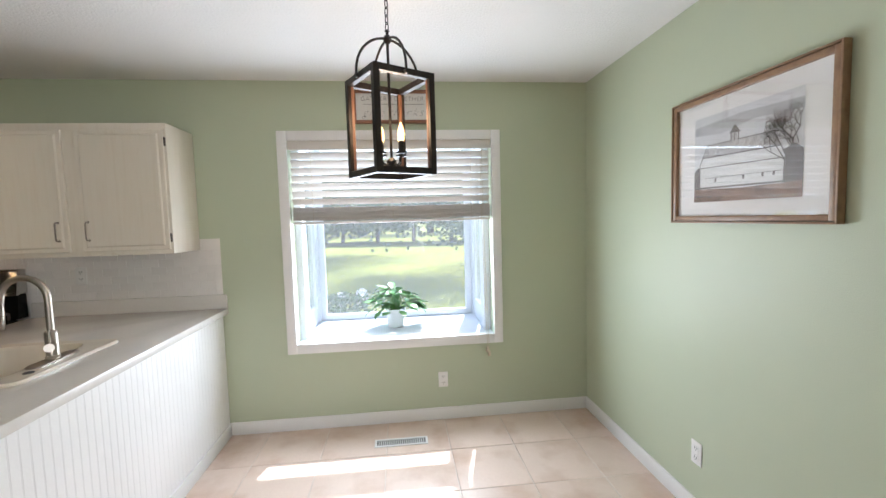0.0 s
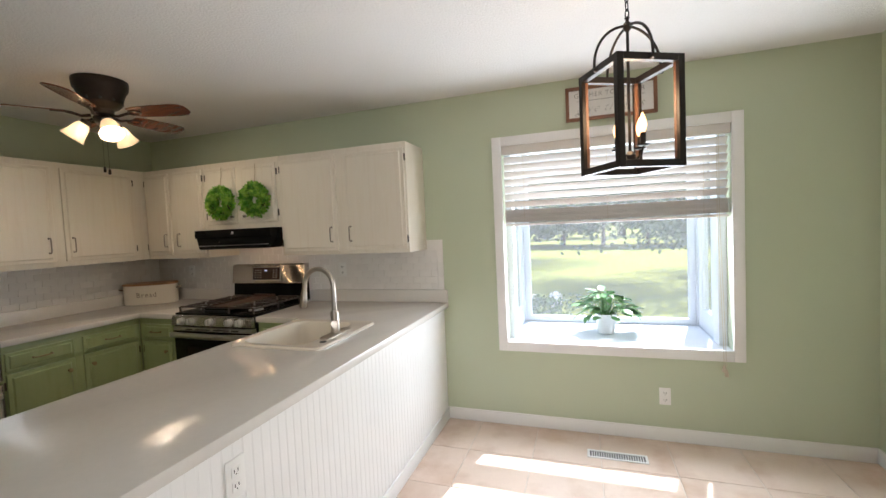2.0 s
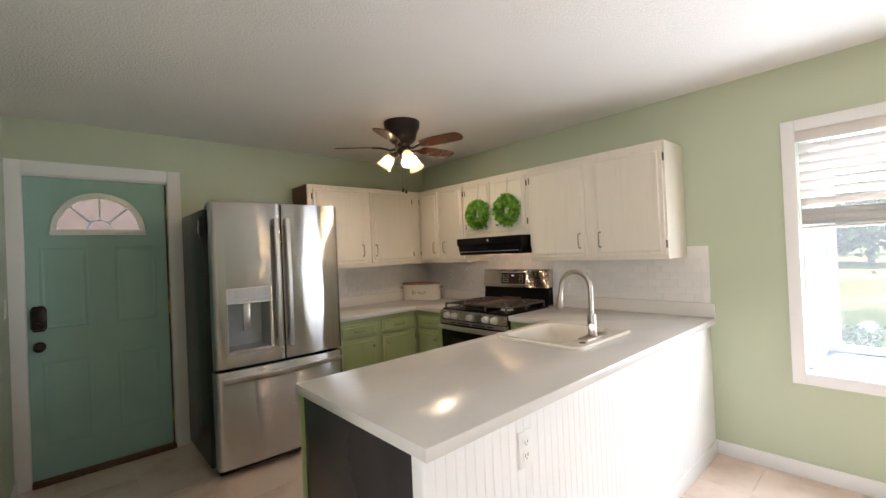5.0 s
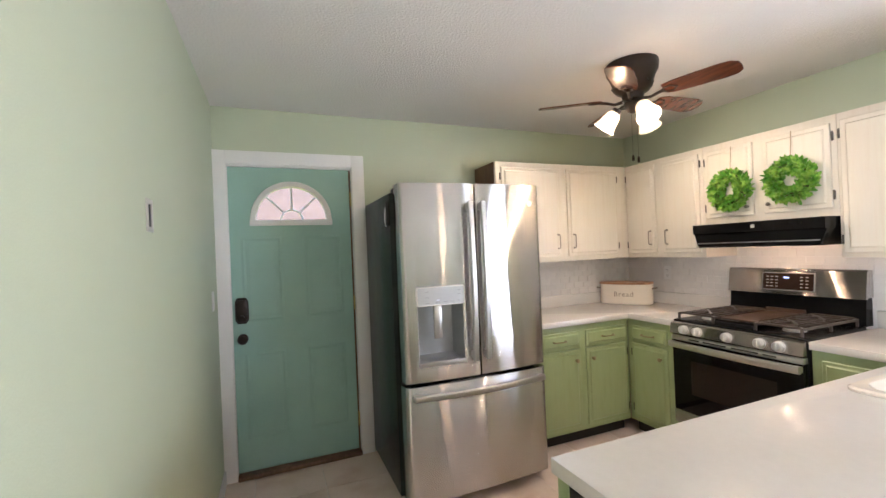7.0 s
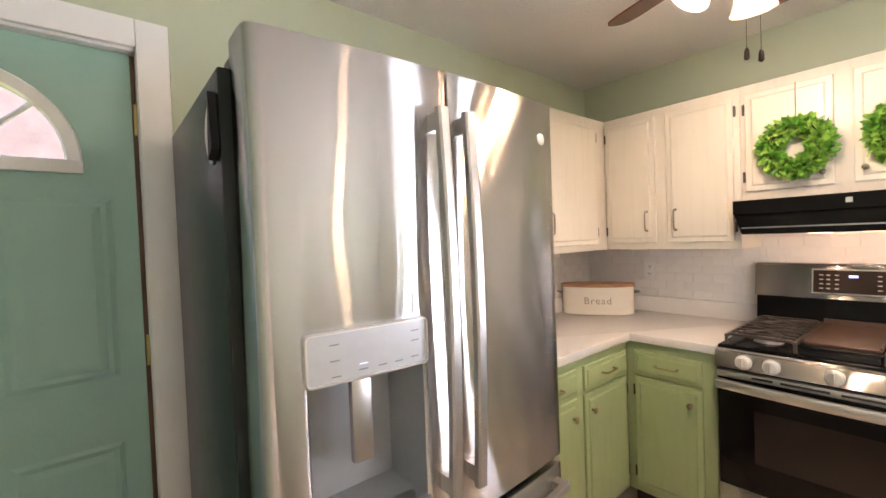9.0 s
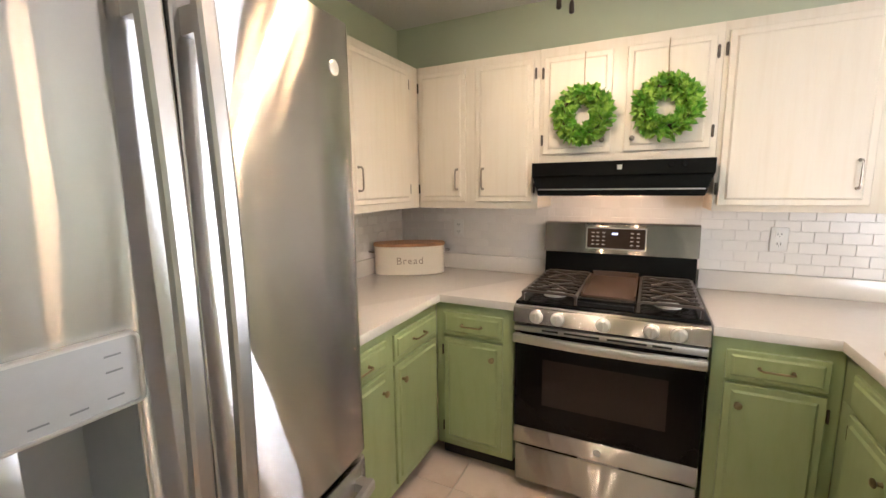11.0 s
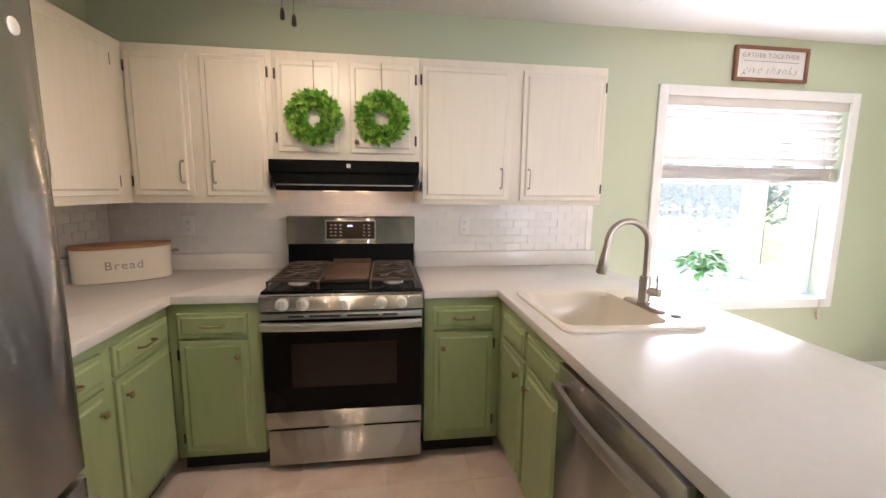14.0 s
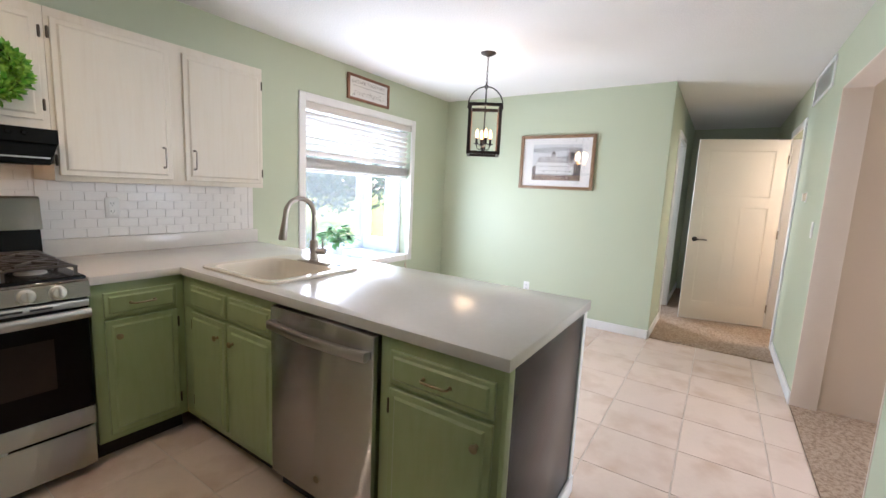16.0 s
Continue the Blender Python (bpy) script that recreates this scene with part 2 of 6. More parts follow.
SLAT = mat("white_blind_slat", (0.70, 0.66, 0.62), 0.42, var=0.03, bump=0.04, bscale=60)
CORD = mat("cream_cord", (0.60, 0.53, 0.42), 0.8)
BREAD_TIN = mat("cream_enamel_tin", (0.78, 0.73, 0.64), 0.25, var=0.02, coat=0.2)
LID_WOOD = two_tone("acacia_lid", (0.42, 0.22, 0.10), (0.28, 0.14, 0.07), 0.45, 4, 0.35, 0.7, 0.05, 60, (3, 14, 1))
POT = mat("white_glazed_pot", (0.80, 0.82, 0.84), 0.25, var=0.02)
LEAF = two_tone("variegated_leaf", (0.10, 0.26, 0.06), (0.45, 0.60, 0.36), 0.35, 9, 0.50, 0.75, 0.05, 40, rand=0.25, shift=True)
WREATH_GREEN = two_tone("boxwood_leaf", (0.11, 0.33, 0.025), (0.43, 0.64, 0.11), 0.42, 26, 0.42, 0.66, 0, 40)
TWINE = mat("jute_twine", (0.42, 0.33, 0.22), 0.9)
CARPET = two_tone("beige_carpet", (0.47, 0.35, 0.25), (0.28, 0.19, 0.125), 1.0, 60, 0.42, 0.62, 1.0, 160)
END_PANEL = two_tone("dark_end_panel", (0.040, 0.034, 0.036), (0.018, 0.015, 0.016), 0.27, 2.2, 0.45, 0.75, 0.05, 50)
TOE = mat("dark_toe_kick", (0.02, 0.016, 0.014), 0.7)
GLASS = pane_glass("window_glass")
PICTURE_GLASS = pane_glass("picture_glass", gloss=0.085)
HAZY = pane_glass("hazy_window_glass", haze=0.075)
LAWN = two_tone("sunlit_lawn", (0.27, 0.285, 0.02), (0.20, 0.225, 0.018), 0.9, 0.35, 0.4, 0.65, 0.15, 30)
PATIO = mat("pale_patio_concrete", (0.62, 0.60, 0.57), 0.9, var=0.1, scale=2, bump=0.2)
BARK = two_tone("grey_bark", (0.12, 0.09, 0.07), (0.06, 0.045, 0.035), 0.9, 5, 0.35, 0.7, 0.8, 25, (3, 3, 0.6))
TREE_LEAF = two_tone("tree_leaf", (0.055, 0.105, 0.04), (0.10, 0.165, 0.06), 0.6, 1.5, 0.35, 0.65)
BRICK_OUT = mat("red_brick_outside", (0.34, 0.22, 0.18), 0.9, var=0.25, scale=5)
DISPLAY = glow("clock_digits", (0.45, 0.55, 1.0), 0.5)
PRINT_SKY = mat("print_pale_sky", (0.66, 0.66, 0.67), 0.7, var=0.12, scale=5)
PRINT_BARN = mat("print_pale_barn", (0.72, 0.71, 0.70), 0.7, var=0.12, scale=14, stretch=(1, 1, 6))
PRINT_DARK = mat("print_dark_grey", (0.16, 0.14, 0.135), 0.7, var=0.3, scale=20)
PRINT_CLOUD = mat("print_cloud_grey", (0.47, 0.47, 0.48), 0.7, var=0.2, scale=9)
PRINT_ROOF = mat("print_roof_grey", (0.50, 0.48, 0.48), 0.7, var=0.35, scale=24)
PRINT_FIELD = two_tone("print_brown_field", (0.33, 0.225, 0.18), (0.16, 0.11, 0.09), 0.7, 14, 0.4, 0.7)


# ---- mesh helpers ----
def box(bm, x0, x1, y0, y1, z0, z1):
    v = [bm.verts.new((x, y, z)) for x in (x0, x1) for y in (y0, y1) for z in (z0, z1)]
    for f in ((0, 1, 3, 2), (4, 6, 7, 5), (0, 4, 5, 1), (2, 3, 7, 6), (0, 2, 6, 4), (1, 5, 7, 3)):
        bm.faces.new([v[i] for i in f])
    return v


def bevel(bm, w, seg=2, angle=40):
    edges = [e for e in bm.edges if len(e.link_faces) == 2 and e.calc_face_angle(0) > radians(angle)]
    bmesh.ops.bevel(bm, geom=edges, offset=w, segments=seg, affect="EDGES", profile=0.5)


def bbox(*b, w=0.003, seg=2):
    bm = bmesh.new()
    box(bm, *b)
    bmesh.ops.recalc_face_normals(bm, faces=bm.faces)
    if w:
        bevel(bm, w, seg)
    return bm


def loft(bm, loops, close=True, caps=(True, True)):
    rings = [[bm.verts.new(p) for p in lp] for lp in loops]
    k = len(rings[0])
    for a, b in zip(rings, rings[1:]):
        for i in range(k if close else k - 1):
            bm.faces.new((a[i], a[(i + 1) % k], b[(i + 1) % k], b[i]))
    if caps[0]:
        bm.faces.new(rings[0][::-1])
    if caps[1]:
        bm.faces.new(rings[-1])
    return rings


def lathe(bm, profile, at=(0, 0, 0), seg=24, turn=None, caps=(True, True)):
    """profile: (radius, height) pairs from bottom to top."""
    t = turn or Matrix.Identity(3)
    loops = [[Vector(at) + t @ Vector((r * math.cos(a), r * math.sin(a), h)) for a in (2 * math.pi * i / seg for i in range(seg))] for r, h in profile]
    loft(bm, loops, caps=caps)


def tube(bm, pts, r, seg=10, caps=True):
    pts = [Vector(p) for p in pts]
    rs = r if isinstance(r, (list, tuple)) else [r] * len(pts)
    loops, up = [], None
    for i, p in enumerate(pts):
        d = (pts[min(i + 1, len(pts) - 1)] - pts[max(i - 1, 0)]).normalized()
        if up is None:
            up = d.orthogonal().normalized()
        side = d.cross(up).normalized()
        up = side.cross(d).normalized()
        loops.append([p + rs[i] * (math.cos(a) * side + math.sin(a) * up) for a in (2 * math.pi * k / seg for k in range(seg))])
    loft(bm, loops, caps=(caps, caps))


def rod(bm, p0, p1, r, seg=12):
    tube(bm, [p0, p1], r, seg)


def rrect(cx, cy, hx, hy, r, z, seg=5):
    out = []
    for sx, sy, a0 in ((1, 1, 0), (-1, 1, 90), (-1, -1, 180), (1, -1, 270)):
        for i in range(seg + 1):
            a = radians(a0 + 90 * i / seg)
            out.append((cx + sx * (hx - r) + r * math.cos(a), cy + sy * (hy - r) + r * math.sin(a), z))
    return out


def plate(bm, u, v, d, axis, holes=(), w=0.0):
    """A slab with rectangular holes. u, v, d: its ranges; axis: the way of its thickness."""
    us = sorted({*u, *(h[i] for h in holes for i in (0, 1))})
    vs = sorted({*v, *(h[i] for h in holes for i in (2, 3))})
    us, vs = [a for a in us if u[0] <= a <= u[1]], [a for a in vs if v[0] <= a <= v[1]]

    def place(a, b, c):
        return {"x": (c, a, b), "y": (a, c, b), "z": (a, b, c)}[axis]
    vert = {}

    def get(i, j, k):
        if (i, j, k) not in vert:
            vert[i, j, k] = bm.verts.new(place(us[i], vs[j], d[k]))
        return vert[i, j, k]

    def keep(i, j):
        if not (0 <= i < len(us) - 1 and 0 <= j < len(vs) - 1):
            return False
        a, b = (us[i] + us[i + 1]) / 2, (vs[j] + vs[j + 1]) / 2
        return not any(h[0] < a < h[1] and h[2] < b < h[3] for h in holes)
    for i in range(len(us) - 1):
        for j in range(len(vs) - 1):
            if not keep(i, j):
                continue
            for k in (0, 1):
                bm.faces.new([get(i, j, k), get(i + 1, j, k), get(i + 1, j + 1, k), get(i, j + 1, k)])
            for ni, nj, e in ((i, j - 1, ((i, j), (i + 1, j))), (i, j + 1, ((i, j + 1), (i + 1, j + 1))), (i - 1, j, ((i, j), (i, j + 1))), (i + 1, j, ((i + 1, j), (i + 1, j + 1)))):
                if not keep(ni, nj):
                    (a, b), (c, e2) = e
                    bm.faces.new([get(a, b, 0), get(c, e2, 0), get(c, e2, 1), get(a, b, 1)])
    bmesh.ops.recalc_face_normals(bm, faces=bm.faces)
    if w:
        bmesh.ops.dissolve_limit(bm, angle_limit=radians(2), verts=bm.verts, edges=bm.edges)
        bevel(bm, w)
    return bm


def raised(x0, x1, z0, z1, yb, yf, rim=0.024, step=0.007, bev=0.008):
    """A cabinet door or drawer front facing -y: slab, routed rim and raised field."""
    bm = bmesh.new()

    def ring(i, y):
        return [(x0 + i, y, z0 + i), (x1 - i, y, z0 + i), (x1 - i, y, z1 - i), (x0 + i, y, z1 - i)]
    loft(bm, [ring(0, yb), ring(0, yf + step + 0.003), ring(0.003, yf + step), ring(rim, yf + step), ring(rim + bev, yf)])
    bmesh.ops.recalc_face_normals(bm, faces=bm.faces)
    return bm


BASE = {}


def mesh_of(name, bm, material, smooth):
    bmesh.ops.recalc_face_normals(bm, faces=bm.faces)
    me = bpy.data.meshes.new(name)
    bm.to_mesh(me)
    bm.free()
    me.materials.append(material)
    if smooth:
        me.shade_smooth()
        me.set_sharp_from_angle(angle=radians(35))
    return me


def thing(name, label, category, at=(0, 0, 0), rz=0.0, group="", local=False):
    """An Empty at the thing's base. Its parts are given in world places, or, with local, in the Empty's own."""
    ob = new(name)
    ob.empty_display_size = 0.1
    ob.matrix_basis = pose(*at, 0, 0, rz)
    BASE[ob] = Vector((0, 0, 0)) if local else Vector(at)
    return tagged(ob, label, category, group)


def part(name, bm, material, parent, label="", smooth=True):
    bmesh.ops.translate(bm, vec=-BASE[parent], verts=bm.verts)
    ob = new(name, mesh_of(name, bm, material, smooth))
    ob.parent = parent
    BASE[ob] = BASE[parent]
    if label:
        tagged(ob, label)
    return ob


def setting(name, bm, material, label, category, smooth=False):
    ob = new(name, mesh_of(name, bm, material, smooth))
    BASE[ob] = Vector((0, 0, 0))
    return tagged(ob, label, category, kind="structure")


def lettering(text, size, material, m, parent, name="lettering", shear=0.0, spacing=1.0, depth=0.0008, align="CENTER", thin=0.0):
    cu = bpy.data.curves.new(name, "FONT")
    cu.body, cu.size, cu.align_x, cu.align_y, cu.extrude, cu.shear, cu.space_character, cu.resolution_u = text, size, align, "CENTER", depth, shear, spacing, 3
    cu.offset = -thin
    tmp = bpy.data.objects.new(name, cu)
    scene.collection.objects.link(tmp)
    bpy.context.view_layer.update()
    me = bpy.data.meshes.new_from_object(tmp.evaluated_get(bpy.context.evaluated_depsgraph_get()))
    bpy.data.objects.remove(tmp)
    me.materials.clear()
    me.materials.append(material)
    me.transform(Matrix.Translation(-BASE[parent]) @ m)
    ob = new(name, me)
    ob.parent = parent
    BASE[ob] = BASE[parent]
    return ob


# ---- the shell ----
CE = 2.46                       # ceiling height
WX, EX, NY, SY = -5.43, 0.20, 3.50, -0.02   # faces of the west, east, north and south walls
OPX0, OPX1, OPZ = -2.27, -0.63, 2.13       # the wide opening to the living room
WIN = (-1.955, -0.52, 0.622, 2.06)          # the window's opening
DY0, DY1, DZ = 0.055, 0.875, 2.085          # the entry door's opening

setting("wall_north", plate(bmesh.new(), (WX - 0.12, EX + 0.12), (-0.3, CE), (NY, NY + 0.12), "y", [WIN]), GREEN_WALL, "sage green painted wall with a box window", "wall")
setting("wall_west", plate(bmesh.new(), (SY - 0.14, NY), (-0.3, CE), (WX - 0.12, WX), "x", [(DY0, DY1, -0.3, DZ)]), GREEN_WALL, "sage green painted wall with the entry door", "wall")
setting("wall_east", plate(bmesh.new(), (1.0, NY), (-0.1, CE), (EX, EX + 0.12), "x"), GREEN_WALL, "sage green painted wall with a framed print", "wall")
setting("wall_south", plate(bmesh.new(), (WX, 3.25), (-0.1, CE), (SY - 0.14, SY), "y", [(OPX0, OPX1, -0.1, OPZ), (0.72, 1.52, -0.1, 2.09)]), GREEN_WALL, "sage green wall with a wide cased opening", "wall")
setting("wall_hall_north", plate(bmesh.new(), (EX + 0.12, 3.25), (-0.1, CE), (1.0, 1.12), "y", [(1.05, 1.85, -0.1, 2.07)]), GREEN_WALL, "sage green hall wall with a doorway", "wall")
setting("wall_hall_end", plate(bmesh.new(), (SY - 0.14, 1.12), (-0.1, CE), (3.25, 3.37), "x"), GREEN_WALL, "sage green wall at the end of the hall", "wall")
setting("ceiling", plate(bmesh.new(), (WX - 0.12, 3.4), (SY - 0.14, NY + 0.12), (CE, CE + 0.1), "z"), CEILING, "white stippled ceiling", "ceiling")
# living room, bedroom and closet that close the place
# The hole in the east wall is the added window, out of view.
setting("wall_living_east", plate(bmesh.new(), (-4.2, SY - 0.14), (-0.1, CE), (-0.605, -0.45), "x", [(-3.6, -1.8, 0.6, 2.15)]), BEIGE_WALL, "plain beige living room wall", "wall")
setting("wall_living_west", plate(bmesh.new(), (-4.2, SY - 0.14), (-0.1, CE), (-5.55, -5.43), "x"), BEIGE_WALL, "plain closed beige living room wall", "wall")
setting("wall_living_south", plate(bmesh.new(), (-5.55, -0.45), (-0.1, CE), (-4.32, -4.2), "y"), BEIGE_WALL, "plain beige living room wall", "wall")
setting("ceiling_living", plate(bmesh.new(), (-5.55, -0.45), (-4.32, SY - 0.14), (CE, CE + 0.1), "z"), CEILING, "white living room ceiling", "ceiling")
setting("floor_living", plate(bmesh.new(), (-5.55, -0.45), (-4.32, SY), (-0.1, 0.006), "z"), CARPET, "beige shag living room carpet", "carpet")
setting("floor_hall", plate(bmesh.new(), (0.265, 3.4), (SY - 1.9, 1.0), (-0.1, 0.008), "z"), CARPET, "beige hall carpet", "carpet")
setting("wall_bedroom", plate(bmesh.new(), (0.6, 3.0), (-0.1, CE), (SY - 1.9, SY - 1.8), "y"), BEIGE_WALL, "plain beige bedroom wall", "wall")
setting("wall_bedroom_east", plate(bmesh.new(), (SY - 1.8, SY - 0.14), (-0.1, CE), (2.4, 2.5), "x"), BEIGE_WALL, "plain beige bedroom wall", "wall")
setting("wall_bedroom_west", plate(bmesh.new(), (SY - 1.8, SY - 0.14), (-0.1, CE), (0.6, 0.7), "x"), BEIGE_WALL, "plain beige bedroom wall", "wall")
setting("ceiling_bedroom", plate(bmesh.new(), (0.6, 2.5), (SY - 1.9, SY - 0.14), (CE, CE + 0.1), "z"), CEILING, "white bedroom ceiling", "ceiling")
# Unseen room added behind the hall doorway; it houses the fill lamp.
setting("wall_side_room_north", plate(bmesh.new(), (0.32, 3.37), (-0.1, CE), (3.0, 3.1), "y"), BEIGE_WALL, "plain side room wall", "wall")
setting("wall_side_room_east", plate(bmesh.new(), (1.12, 3.0), (-0.1, CE), (3.27, 3.37), "x"), BEIGE_WALL, "plain side room wall", "wall")
setting("floor_side_room", plate(bmesh.new(), (0.32, 3.27), (1.0, 3.0), (-0.1, 0.007), "z"), CARPET, "beige side room carpet", "carpet")
setting("floor_base", plate(bmesh.new(), (WX, 0.265), (SY - 0.02, NY), (-0.1, -0.004), "z"), GROUT, "pale grout bed of the tiled floor", "floor")


def board(name, ranges, label, category="trim", material=TRIM, w=0.004):
    return setting(name, bbox(*ranges, w=w), material, label, category, True)


# baseboards
for i, r in enumerate(((-2.44, EX - 0.0125, NY - 0.012, NY, 0, 0.092), (EX - 0.012, EX, 1.0, NY, 0, 0.092), (EX, 1.0, 0.988, 1.0, 0.008, 0.1), (1.9, 3.25, 0.988, 1.0, 0.008, 0.1),
                       (OPX1 + 0.0, 0.645, SY, SY + 0.012, 0, 0.092), (WX + 0.02, OPX0, SY, SY + 0.012, 0, 0.092), (1.6, 3.25, SY, SY + 0.012, 0.008, 0.1))):
    board("baseboard", r, "white painted wooden baseboard", "baseboard")
# cased opening to the living room
board("opening_jamb_east", (OPX1 - 0.012, OPX1, SY - 0.142, SY + 0.003, 0, OPZ), "pinkish beige painted reveal of the wide opening", material=REVEAL)
board("opening_jamb_west", (OPX0, OPX0 + 0.012, SY - 0.142, SY + 0.003, 0, OPZ), "pinkish beige painted reveal of the wide opening", material=REVEAL)
board("opening_head", (OPX0 + 0.012, OPX1 - 0.012, SY - 0.142, SY + 0.003, OPZ - 0.012, OPZ), "pinkish beige painted head of the wide opening", material=REVEAL)
# hall door trims
for x0, x1 in ((0.65, 0.722), (1.518, 1.59)):
    board("hall_door_trim", (x0, x1, SY, SY + 0.016, 0.008, 2.088), "white painted door casing")
board("hall_door_trim", (0.65, 1.59, SY, SY + 0.016, 2.088, 2.16), "white painted door casing")
board("hall_door_jamb", (0.72, 0.735, SY - 0.14, SY - 0.001, 0.008, 2.075), "white painted door jamb")
board("hall_door_jamb", (1.505, 1.52, SY - 0.14, SY - 0.001, 0.008, 2.075), "white painted door jamb")
for x0, x1 in ((0.98, 1.05), (1.85, 1.92)):
    board("closet_trim", (x0, x1, 0.984, 1.0, 0.008, 2.07), "white painted doorway casing")
board("closet_trim", (0.98, 1.92, 0.984, 1.0, 2.07, 2.14), "white painted doorway casing")
for x0, x1 in ((1.05, 1.062), (1.838, 1.85)):
    board("side_room_jamb", (x0, x1, 1.001, 1.119, 0.008, 2.058), "white painted doorway jamb")
board("side_room_jamb", (1.05, 1.85, 1.001, 1.119, 2.058, 2.07), "white painted doorway jamb")
board("carpet_strip", (0.255, 0.275, SY + 0.013, 0.987, 0.0, 0.012), "worn carpet edge strip", "threshold", CARPET)

# ---- box window ----
X0, X1, Z0, Z1 = WIN
T = 0.062
for r in ((X0 - T, X0 + 0.004, NY - 0.018, NY, Z0 - T, Z1 + T), (X1 - 0.004, X1 + T, NY - 0.018, NY, Z0 - T, Z1 + T), (X0 + 0.004, X1 - 0.004, NY - 0.018, NY, Z1 - 0.004, Z1 + T), (X0 + 0.004, X1 - 0.004, NY - 0.018, NY, Z0 - T, Z0 + 0.008)):
    board("window_casing", r, "white painted window casing")
BY = 4.19                          # inner face of the bay's front
BAYW = mat("bay_white_paint", (0.70, 0.73, 0.78), 0.4, var=0.03)
win = thing("box_window", "white box bay window with clear side casements", "window", (-1.24, 3.6, 0.5))
tagged(win, kind="structure")
part("sill", bbox(X0 - 0.02, X1 + 0.02, NY + 0.002, BY + 0.06, Z0 - 0.05, Z0 + 0.004, w=0.003), BAYW, win, "deep white painted window seat")
roof = part("roof_frame", plate(bmesh.new(), (X0 - 0.02, X1 + 0.02), (NY + 0.121, BY + 0.06), (Z1, Z1 + 0.04), "z", [(X0 + 0.06, X1 - 0.06, NY + 0.19, BY - 0.04)], 0.002), BAYW, win)
g = part("pane", bbox(X0 + 0.06, X1 - 0.06, NY + 0.19, BY - 0.04, Z1 + 0.015, Z1 + 0.021, w=0), GLASS, roof)
g.visible_shadow = False
for x0, x1 in ((X0 - 0.02, X0 + 0.05), (X1 - 0.05, X1 + 0.02)):
    part("side_jamb", bbox(x0, x1, NY + 0.122, 3.74, Z0 + 0.005, Z1 - 0.001, w=0.002), BAYW, win)
    part("corner_post", bbox(x0, x1, BY - 0.02, BY + 0.06, Z0 + 0.005, Z1 - 0.001, w=0.002), BAYW, win)
    casement = part("side_casement", plate(bmesh.new(), (3.745, BY - 0.021), (Z0 + 0.006, Z1 - 0.002), (x0 + 0.012, x1 - 0.012), "x", [(3.83, BY - 0.11, Z0 + 0.16, Z1 - 0.12)], 0.003), BAYW, win)
    g = part("pane", bbox((x0 + x1) / 2 - 0.003, (x0 + x1) / 2 + 0.003, 3.83, BY - 0.11, Z0 + 0.16, Z1 - 0.12, w=0), HAZY, casement)
    g.visible_shadow = False
sash = part("front_sash", plate(bmesh.new(), (X0 + 0.051, X1 - 0.051), (Z0 + 0.006, Z1 - 0.002), (BY, BY + 0.05), "y", [(X0 + 0.10, X1 - 0.10, Z0 + 0.055, 1.90)], 0.004), BAYW, win)
for z0, z1 in ((Z0 + 0.055, 1.90),):
    g = part("pane", bbox(X0 + 0.10, X1 - 0.10, BY + 0.02, BY + 0.026, z0, z1, w=0), HAZY, sash)
    g.visible_shadow = False

# blind, half raised
blind = thing("window_blind", "white slatted blind raised halfway with bunched slats", "blind", (-1.24, 3.545, 1.5))
part("headrail", bbox(X0 + 0.006, X1 - 0.006, 3.515, 3.575, 2.0, 2.056, w=0.004), SLAT, blind)
part("valance", bbox(X0 + 0.004, X1 - 0.004, 3.503, 3.512, 1.995, 2.058, w=0.002), SLAT, blind)


def slat_mesh(thick=0.0032, sag=0.0):
    bm = bmesh.new()
    loops = []
    for i in range(9):
        x = X0 + 0.012 + (X1 - X0 - 0.024) * i / 8 + 1.2375
        dip = -sag * (1 - (i / 4 - 1) ** 2)
        loops.append([(x, a, b + dip) for a, b in ((-0.028, -0.002), (0.0, 0.0015), (0.028, -0.002), (0.028, -0.002 - thick), (0.0, 0.0015 - thick), (-0.028, -0.002 - thick))])
    loft(bm, loops)
    return bm


slat_me = mesh_of("slat", slat_mesh(sag=0.004), SLAT, True)


def slat(z, tilt, y=3.545):
    ob = new("slat", slat_me)
    ob.parent = blind
    ob.matrix_basis = pose(0.0025, y - 3.545, z - 1.5, tilt)


for i in range(7):
    slat(1.962 - i * 0.0535, -46 + random.uniform(-1.5, 1.5))
for i in range(14):
    slat(1.598 - i * 0.0068, random.uniform(-2, 2), 3.545 + random.uniform(-0.002, 0.002))
part("bottom_rail", bbox(X0 + 0.012, X1 - 0.012, 3.52, 3.57, 1.478, 1.496, w=0.004), SLAT, blind)
for x in (-1.80, -1.24, -0.67):
    bm = bmesh.new()
    for y in (3.518, 3.572):
        rod(bm, (x, y, 1.49), (x, y, 2.0), 0.0012, 6)
    part("ladder_cord", bm, CORD, blind)
bm = bmesh.new()
for dx in (0, 0.012):
    tube(bm, [(-0.60 + dx, 3.508, 2.0), (-0.60 + dx, 3.506, 1.5), (-0.585 + dx, 3.476, 0.75), (-0.58 + dx, 3.474, 0.53)], 0.0016, 6)
part("pull_cord", bm, CORD, blind)
for dx, dz in ((0, 0), (0.013, -0.03)):
    bm = bmesh.new()
    lathe(bm, [(0.003, 0.0), (0.013, 0.005), (0.011, 0.024), (0.006, 0.042), (0.002, 0.048)], (-0.58 + dx, 3.474, 0.495 + dz), 12)
    part("tassel", bm, CORD, blind)

